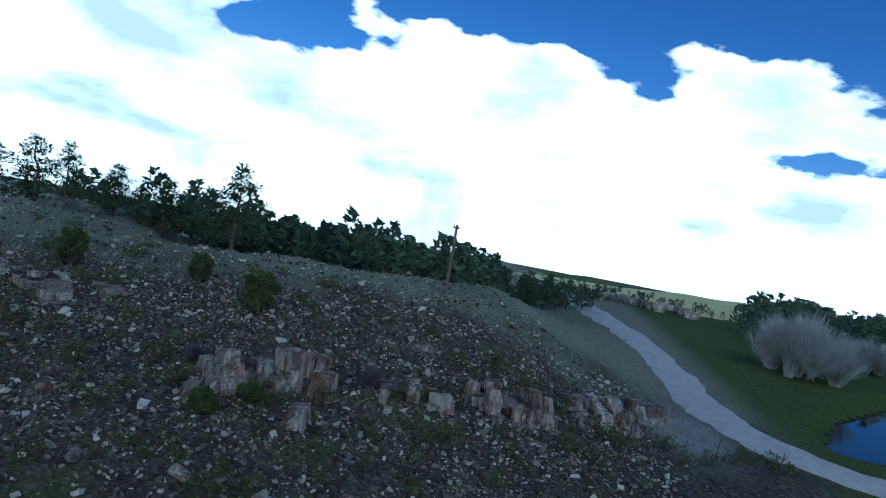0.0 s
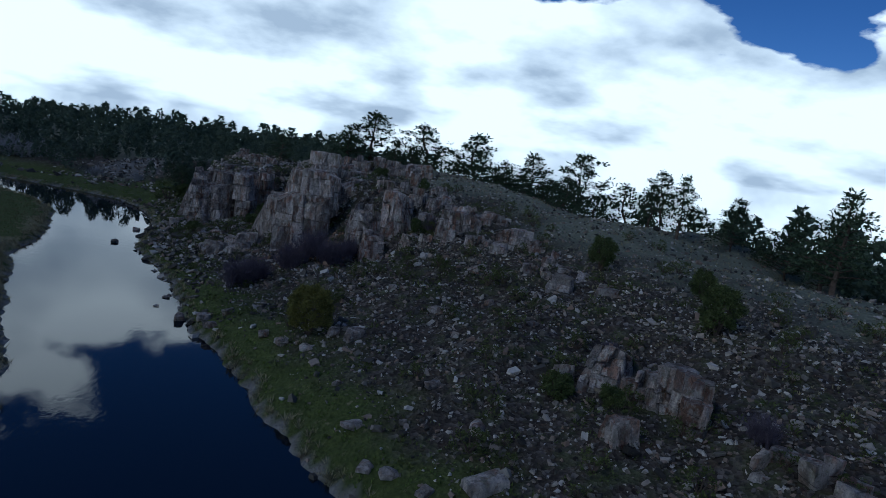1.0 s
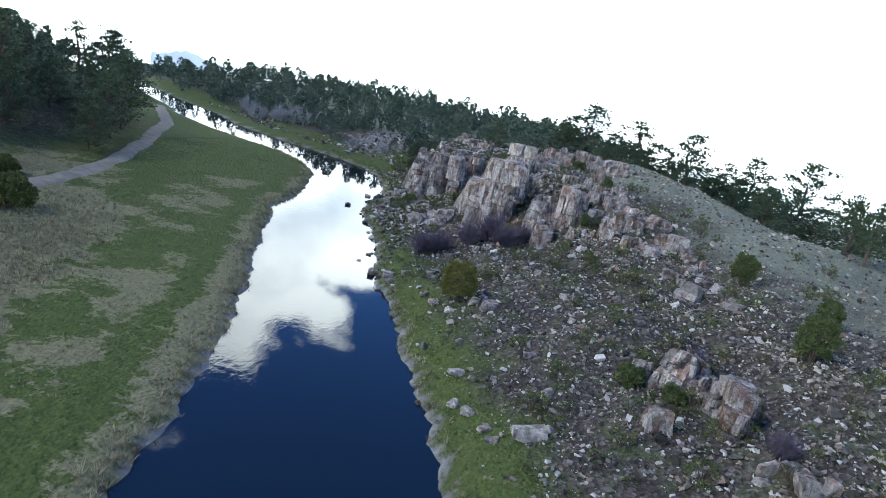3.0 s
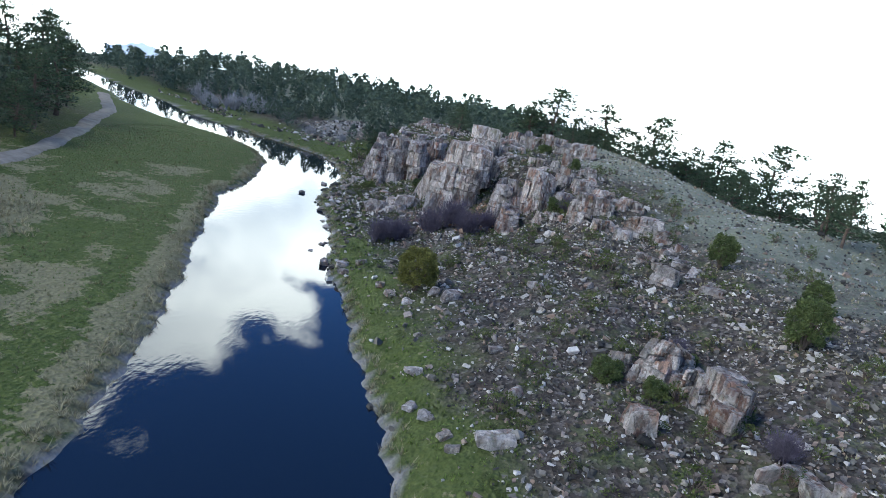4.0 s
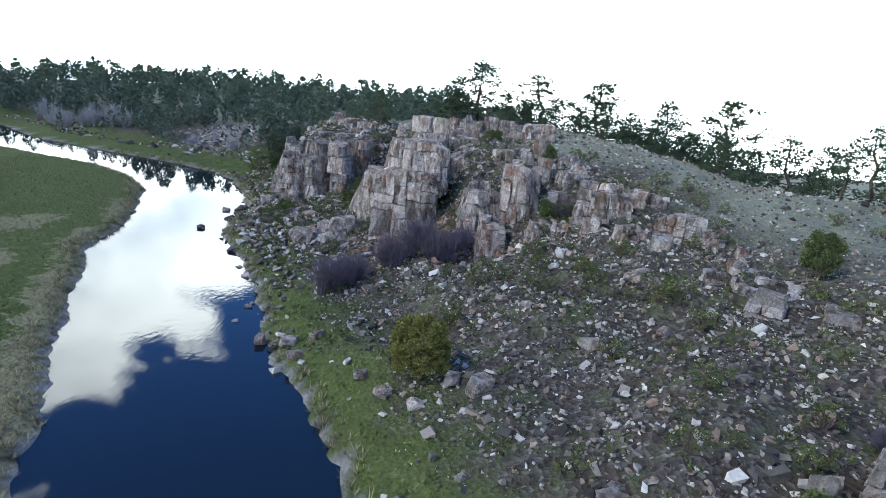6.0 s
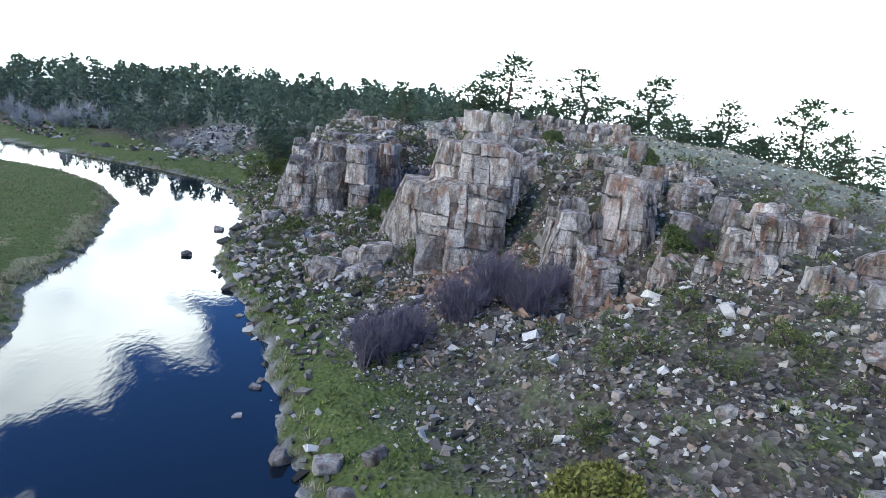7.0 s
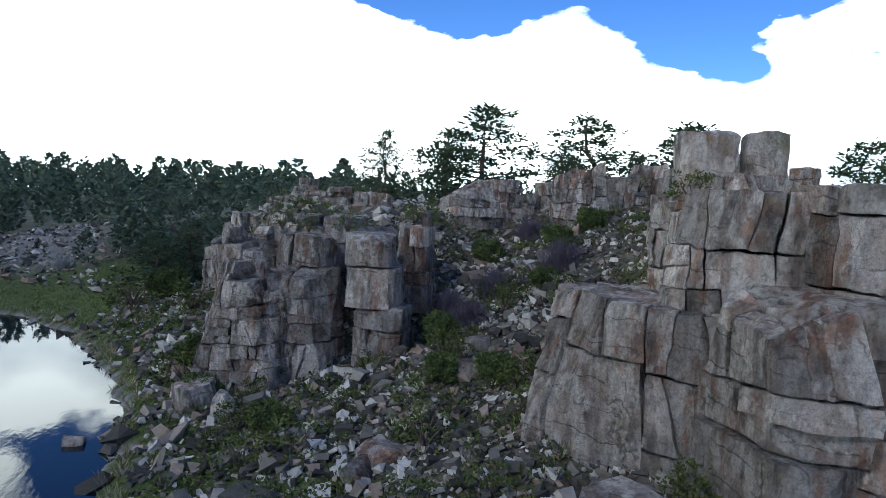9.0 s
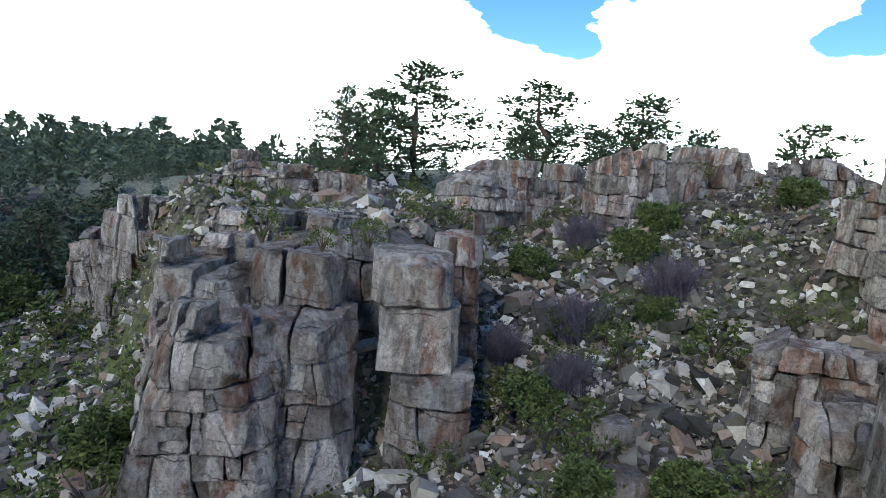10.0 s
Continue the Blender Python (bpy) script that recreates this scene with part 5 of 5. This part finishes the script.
def stones(name, x, y, size, seed, label, sharp=False, material=STONE):
    r = np.random.RandomState(seed)
    v0, f0 = shard() if sharp else rubble()
    n = len(x)
    v = v0[None] + r.uniform(-0.24, 0.24, (n, len(v0), 3))
    v = v * r.choice([1.0, 1.0, 1.0, 0.85], (n, len(v0), 1))
    v = v * np.stack([size * r.uniform(0.8, 1.8, n), size * r.uniform(0.6, 1.1, n), size * r.uniform(0.45, 0.9, n)], 1)[:, None]
    v = np.einsum("nij,nkj->nki", turned(r, n), v)
    v += np.stack([x, y, height(x, y) + size * (0.26 if sharp else 0.24)], 1)[:, None]
    f = f0[None] + (np.arange(n) * len(v0))[:, None, None]
    stuff(name, v.reshape(-1, 3), f.reshape(-1, f0.shape[1]), material, label, "stones")


def sow(seed, n, x0, x1, y0, y1, chance):
    r = np.random.RandomState(seed)
    x, y = r.uniform(x0, x1, n), r.uniform(y0, y1, n)
    keep = r.uniform(0, 1, n) < chance(x, y, *bank_distances(x, y))
    return x[keep], y[keep], r


def scree_chance(x, y, dr, dl):
    low = smooth(2.5, 7, dr) * (1 - 0.88 * smooth(20, 36, dr + 4 * wave(x, y, 12, 31)))
    patch = 0.55 + 0.45 * wave(x, y, 6, 32)
    return np.where(dr > 1.5, low * patch * smooth(-16, -8, y) + 0.06, 0)


x, y, r = sow(51, 112000, -30, 46, -16, 100, scree_chance)
stones("scree", x, y, np.clip(r.lognormal(-2.12, 0.48, len(x)), 0.06, 0.5), 52, "pale angular scree scattered over the hillside")
x, y, r = sow(59, 26000, 0, 50, -12, 80, lambda x, y, dr, dl: np.where((dr > 20) & (dr < 50), 0.55 * (1 - smooth(32, 50, dr)) * (0.6 + 0.4 * wave(x, y, 8, 37)), 0))
stones("ridge_scree", x, y, np.clip(r.lognormal(-1.95, 0.45, len(x)), 0.07, 0.5), 60, "small pale stones thinning out towards the ridge", True)
x, y, r = sow(91, 130000, -30, 46, -14, 100, lambda x, y, dr, dl: 0.8 * scree_chance(x, y, dr, dl))
stones("stone_chips", x, y, np.clip(r.lognormal(-2.4, 0.42, len(x)), 0.05, 0.26), 92, "small sharp chips of stone between the scree", True)
x, y, r = sow(53, 17000, -30, 30, 40, 100, lambda x, y, dr, dl: np.where((dr > 1.0) & (dr < 27), 0.8, 0))
stones("talus", x, y, np.clip(r.lognormal(-1.75, 0.5, len(x)), 0.1, 0.75), 54, "coarse grey talus below the crags")
x, y, r = sow(95, 12000, -14, 4, 58, 84, lambda x, y, dr, dl: 0.9 * np.exp(-((x + 5.5 + 0.25 * (y - 70)) / 3.6) ** 2))
stones("gully_rubble", x, y, np.clip(r.lognormal(-1.75, 0.5, len(x)), 0.08, 0.8), 96, "pale angular rubble filling the gully between the outcrops")
x, y, r = sow(97, 7000, -27, -8, 52, 84, lambda x, y, dr, dl: np.where((dr > 1.2) & (dr < 11), 0.6, 0))
stones("bank_rubble", x, y, np.clip(r.lognormal(-1.7, 0.5, len(x)), 0.1, 0.8), 98, "pale broken stones on the green bank below the outcrops")
x, y, r = sow(93, 5200, -8, 9, 43, 54, lambda x, y, dr, dl: np.exp(-((x + 0.2) / 3.4) ** 2 - ((y - 49.6) / 2.6) ** 2) + 0.7 * np.exp(-((x + 4.5) / 3.0) ** 2 - ((y - 50.6) / 1.6) ** 2) + 0.5 * np.exp(-((x - 3.6) / 2.4) ** 2 - ((y - 44.0) / 1.3) ** 2))
stones("rusty_rubble", x, y, np.clip(r.lognormal(-1.75, 0.45, len(x)), 0.08, 0.6), 94, "orange-brown rubble at the foot of the granite face", material=RUST)
x, y, r = sow(55, 9000, -45, 14, -6, 96, lambda x, y, dr, dl: np.where((dr > -0.5) & (dr < 1.6), 0.5 * smooth(25, 36, y) + 0.1, 0))
stones("shingle", x, y, np.clip(r.lognormal(-1.3, 0.4, len(x)), 0.1, 0.7), 56, "wet stones along the river bank")


x, y, r = sow(57, 9000, -110, -22, 98, 145, lambda x, y, dr, dl: np.where((dr > 5.5 + wave(x, y, 9, 35)) & (dr < 10.5 + 2 * wave(x, y, 7, 36)), 0.5, 0))
stones("bank_scree", x, y, np.clip(r.lognormal(-1.0, 0.5, len(x)), 0.15, 1.2), 58, "grey scree at the foot of the forest", True)


x, y, r = sow(99, 5000, -56, -30, 106, 130, lambda x, y, dr, dl: 0.8 * np.exp(-((x + 42) / 6) ** 2 - ((y - 118) / 6) ** 2) * (dr > 1))
stones("scar_scree", x, y, np.clip(r.lognormal(-1.3, 0.5, len(x)), 0.12, 1.0), 100, "grey scree spilling down the bare scar by the bend", True)


def blades(name, x, y, tall, wide, count, material, seed, label, category="grass", droop=0.6, lift=0.0):
    """Tufts of count thin leaves at each spot."""
    r = np.random.RandomState(seed)
    n = len(x)
    z = height(x, y) + lift - 0.03
    a = r.uniform(0, 6.283, (n, count))
    reach = r.uniform(0.15, 1.0, (n, count)) * tall[:, None] * droop
    h = tall[:, None] * r.uniform(0.6, 1.0, (n, count))
    root = np.stack([x[:, None] + np.cos(a) * reach * 0.25, y[:, None] + np.sin(a) * reach * 0.25, np.repeat(z[:, None], count, 1)], -1)
    tip = root + np.stack([np.cos(a) * reach, np.sin(a) * reach, h], -1)
    b = a + 1.57 + r.normal(0, 0.5, (n, count))
    side = np.stack([np.cos(b), np.sin(b), np.zeros_like(b)], -1) * (wide * tall)[:, None, None]
    v = np.stack([root - side, root + side, tip], 2).reshape(-1, 3)
    f = np.arange(len(v)).reshape(-1, 3)
    stuff(name, v, f, material, label, category)


def meadow(x, y, dr, dl):
    return np.where((dl > 0.8) & (dl < 36), 0.9 * (1 - smooth(70, 110, y)) + 0.1, 0)


x, y, r = sow(61, 26000, -64, -8, -12, 110, lambda x, y, dr, dl: meadow(x, y, dr, dl) * (1 - smooth(-0.5, 0.9, wave(x, y, 7, 33) + 0.8 * wave(x, y, 2.2, 38) + 0.7 * wave(x, y, 0.8, 48))))
blades("meadow_grass", x, y, r.uniform(0.07, 0.18, len(x)), 0.22, 5, LAWN, 62, "short green grass of the river meadow")
x, y, r = sow(63, 30000, -64, -8, -12, 110, lambda x, y, dr, dl: meadow(x, y, dr, dl) * smooth(-0.8, 0.6, wave(x, y, 7, 33) + 0.8 * wave(x, y, 2.2, 38) + 0.7 * wave(x, y, 0.8, 48)))
blades("dry_grass", x, y, r.uniform(0.08, 0.26, len(x)), 0.16, 5, HAY, 64, "straw-coloured dry grass in the meadow")
x, y, r = sow(75, 40000, -56, 0, -40, 34, lambda x, y, dr, dl: np.where((dl > 11) & (dl < 23), 0.7 * smooth(11, 15, dl + wave(x, y, 6, 27)) * (1 - smooth(20, 23, dl)) * (1 - smooth(22, 34, y)) * smooth(-38, -14, y), 0))
blades("tall_straw", x, y, r.uniform(0.25, 0.55, len(x)), 0.08, 7, STRAW, 76, "tall bleached grass beside the track")
x, y, r = sow(65, 60000, -60, 16, -14, 110, lambda x, y, dr, dl: np.where(((dl > -0.1) & (dl < 1.5)) | ((dr > -0.1) & (dr < 0.9)), 0.55, 0))
blades("bank_tussocks", x, y, r.uniform(0.25, 0.55, len(x)), 0.055, 14, STRAW, 66, "pale tussocks overhanging the river bank", droop=1.0)
x, y, r = sow(67, 90000, -50, 14, -12, 110, lambda x, y, dr, dl: np.where((dr > 0.6) & (dr < 6 + 4.5 * smooth(48, 56, y)), (0.9 - 0.12 * dr * (1 - 0.45 * smooth(48, 56, y))) * smooth(-0.5, 0.3, wave(x, y, 3.5, 39)), 0))
blades("bank_grass", x, y, r.uniform(0.08, 0.24, len(x)), 0.2, 6, BANK, 68, "green grass strip between river and scree")
x, y, r = sow(69, 26000, 0, 92, -16, 100, lambda x, y, dr, dl: np.where((dr > 18) & (dr < 95), 0.75, 0))
blades("upland_grass", x, y, r.uniform(0.12, 0.3, len(x)), 0.12, 5, STRAW, 70, "sparse dry grass on the upper hillside")
x, y, r = sow(71, 9000, -28, 30, -10, 98, lambda x, y, dr, dl: np.where((dr > 3) & (dr < 30), 0.5, 0))
blades("slope_grass", x, y, r.uniform(0.1, 0.28, len(x)), 0.09, 9, GRASS, 72, "green tufts between the stones of the slope")


x, y, r = sow(73, 17000, -30, 32, -12, 98, lambda x, y, dr, dl: np.where((dr > 1.5) & (dr < 27), (0.16 + 0.5 * smooth(40, 56, y)) * (1 - 0.55 * np.exp(-((x + 5) / 7) ** 2 - ((y - 71) / 9) ** 2)) * (wave(x, y, 5, 34) > -0.1), 0))


def brush(name, x, y, wide, seed, label, leaves=38):
    """Low domes of small leaves."""
    r = np.random.RandomState(seed)
    n = len(x)
    d = r.normal(0, 1, (n, leaves, 3))
    d[..., 2] = np.abs(d[..., 2]) * 0.9
    d /= np.linalg.norm(d, axis=-1, keepdims=True)
    c = np.stack([x, y, height(x, y)], 1)[:, None] + d * (wide[:, None, None] * r.uniform(0.25, 0.6, (n, leaves, 1)))
    s = np.cross(d, r.normal(0, 1, (n, leaves, 3)))
    s /= np.linalg.norm(s, axis=-1, keepdims=True) + 1e-6
    size = wide[:, None, None] * r.uniform(0.06, 0.13, (n, leaves, 1))
    v = np.stack([c - d * size, c + s * size * 0.5, c + d * size * 1.2, c - s * size * 0.5], 2).reshape(-1, 3)
    stuff(name, v, np.arange(len(v)).reshape(-1, 4), SHRUB, label, "brush")


brush("slope_brush", x, y, r.uniform(0.35, 1.1, len(x)), 74, "low green brush among the stones")


def woods(name, x, y, tall, seed, label, puffs=85, fine=0.82):
    """Many pines as ragged stacks of needle sprays on short trunks."""
    r = np.random.RandomState(seed)
    n = len(x)
    z = height(x, y)
    h = r.uniform(0.0, 1.0, (n, puffs)) ** 0.8
    prof = np.sin(np.pi * np.clip(0.12 + 0.85 * h, 0, 1)) ** 0.7 * (0.30 - 0.12 * h)
    a = r.uniform(0, 6.283, (n, puffs))
    q = np.sqrt(r.uniform(0.2, 1, (n, puffs)))
    c = np.stack([x[:, None] + np.cos(a) * prof * q * tall[:, None], y[:, None] + np.sin(a) * prof * q * tall[:, None], z[:, None] + tall[:, None] * (0.14 + 0.83 * h)], -1)
    d = np.stack([np.cos(a), np.sin(a), r.uniform(-0.1, 0.9, (n, puffs))], -1) + r.normal(0, 0.4, (n, puffs, 3))
    d /= np.linalg.norm(d, axis=-1, keepdims=True)
    s = np.cross(d, r.normal(0, 1, (n, puffs, 3)))
    s /= np.linalg.norm(s, axis=-1, keepdims=True) + 1e-6
    size = (tall[:, None] * fine * r.uniform(0.055, 0.11, (n, puffs)))[..., None]
    v = np.stack([c - d * size, c + s * size * 0.6, c + d * size * 1.3, c - s * size * 0.6], 2).reshape(-1, 3)
    f = np.arange(len(v)).reshape(-1, 4)
    w = (tall * 0.02)[:, None]
    base = np.stack([x, y, z - 0.3], 1)
    tr = []
    for k in range(3):
        o = np.array([math.cos(k * 2.1), math.sin(k * 2.1), 0])
        tr.append(base + w * o)
    t = np.stack([tr[0], tr[1], tr[2], base + np.stack([x * 0, x * 0, tall * 0.9], 1)], 1).reshape(-1, 3)
    k = np.arange(n) * 4 + len(v)
    tf = np.concatenate([np.stack([k, k + 1, k + 3, k + 3], 1), np.stack([k + 1, k + 2, k + 3, k + 3], 1), np.stack([k + 2, k, k + 3, k + 3], 1)])
    tf[:, 3] = tf[:, 2]
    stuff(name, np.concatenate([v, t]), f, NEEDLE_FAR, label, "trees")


def wood_spots(seed, n, x0, x1, y0, y1, ok):
    r = np.random.RandomState(seed)
    x, y = r.uniform(x0, x1, n), r.uniform(y0, y1, n)
    keep = ok(x, y, *bank_distances(x, y))
    return x[keep], y[keep], r


def near_bend(x, y):
    return (y < 132) & (x > -58)


x, y, r = wood_spots(81, 4000, -190, 120, 98, 235, lambda x, y, dr, dl: (dr > 10 + 6 * wave(x, y, 18, 41)) & (wave(x, y, 8, 47) > -0.75) & ((((x + 74) / 9) ** 2 + ((y - 135) / 7) ** 2) > 1) & ((((x + 42) / 9) ** 2 + ((y - 118) / 10) ** 2) > 1) & ((dr < 150)) & ((y > 118) | (x < -8)) & (x < 30 + 0.25 * (y - 118)))
tall = np.clip(r.lognormal(1.45, 0.32, len(x)), 2.2, 8.5) * (1 - 0.4 * smooth(-10, 12, x))
tall *= 1 - 0.45 * smooth(-42, -24, x) * (1 - smooth(118, 132, y))
far = ~near_bend(x, y)
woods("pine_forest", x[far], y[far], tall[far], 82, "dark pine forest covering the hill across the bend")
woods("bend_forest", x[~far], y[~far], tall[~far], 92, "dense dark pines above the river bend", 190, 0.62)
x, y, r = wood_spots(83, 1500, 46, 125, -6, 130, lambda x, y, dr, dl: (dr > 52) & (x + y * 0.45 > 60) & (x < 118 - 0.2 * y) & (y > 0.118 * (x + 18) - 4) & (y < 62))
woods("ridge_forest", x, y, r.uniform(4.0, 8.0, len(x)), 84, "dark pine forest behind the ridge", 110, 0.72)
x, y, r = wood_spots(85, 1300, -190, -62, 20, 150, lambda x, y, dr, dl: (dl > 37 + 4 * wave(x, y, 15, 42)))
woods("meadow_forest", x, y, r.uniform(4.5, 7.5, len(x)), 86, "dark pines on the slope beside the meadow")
x, y, r = wood_spots(87, 420, 105, 180, -130, -32, lambda x, y, dr, dl: y < -0.38 * x + 12)
woods("valley_trees", x, y, r.uniform(5.0, 9.0, len(x)), 88, "dark tree line beyond the pond", 72, 0.8)
x, y, r = wood_spots(89, 200, 128, 185, -40, 4, lambda x, y, dr, dl: wave(x, y, 20, 44) > 0.0)
woods("hill_trees", x, y, r.uniform(1.5, 2.6, len(x)), 90, "scattered trees on a far hill")


# ---------------------------------------------------------------- distance
def far_ridge(name, line, base, depth, material, label):
    verts, faces = [], []
    for k, (x, y, z) in enumerate(line):
        verts += [(x, y, base), (x, y, z), (x + depth[0], y + depth[1], base)]
        if k:
            a = 3 * k
            faces += [(a - 3, a, a + 1, a - 2), (a - 2, a + 1, a + 2, a - 1)]
    tagged(mesh_object(name, verts, faces, material), label, "mountain", kind="structure")


far_ridge("backdrop", [(-1125 + 7 * k, 1440 + 2 * k, -50 + 19 * math.exp(-((k - 12) / 6.5) ** 2) + 2 * math.sin(k * 1.7)) for k in range(25)], -160, (0, 200), HAZE, "mountain on the horizon, tinted pale blue for haze")


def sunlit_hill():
    """Low pasture hill beyond the road, sunlight put into its colour; pale rock band."""
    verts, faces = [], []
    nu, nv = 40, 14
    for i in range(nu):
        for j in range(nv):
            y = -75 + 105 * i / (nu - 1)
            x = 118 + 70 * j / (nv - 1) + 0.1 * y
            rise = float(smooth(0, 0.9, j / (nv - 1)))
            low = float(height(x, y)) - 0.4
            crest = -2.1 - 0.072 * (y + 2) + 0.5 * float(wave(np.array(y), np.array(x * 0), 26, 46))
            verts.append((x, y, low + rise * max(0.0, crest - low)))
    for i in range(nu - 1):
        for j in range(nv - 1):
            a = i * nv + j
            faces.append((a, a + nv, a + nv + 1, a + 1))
    tagged(mesh_object("backdrop_hill", verts, faces, SUN_PAINTED, smooth_shade=True), "pasture hill in the distance, sunlight put into its yellow-green", "hill", kind="structure")


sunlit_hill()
for k in range(16):
    boulder(126 + 2.2 * (k % 4) + 0.4 * k, -27 + 1.5 * k, 2.2, 3.0, 2.0, 37.0 * k, "pale rock face on the far hill", k % 3 == 0, group="rocks on the far hill")
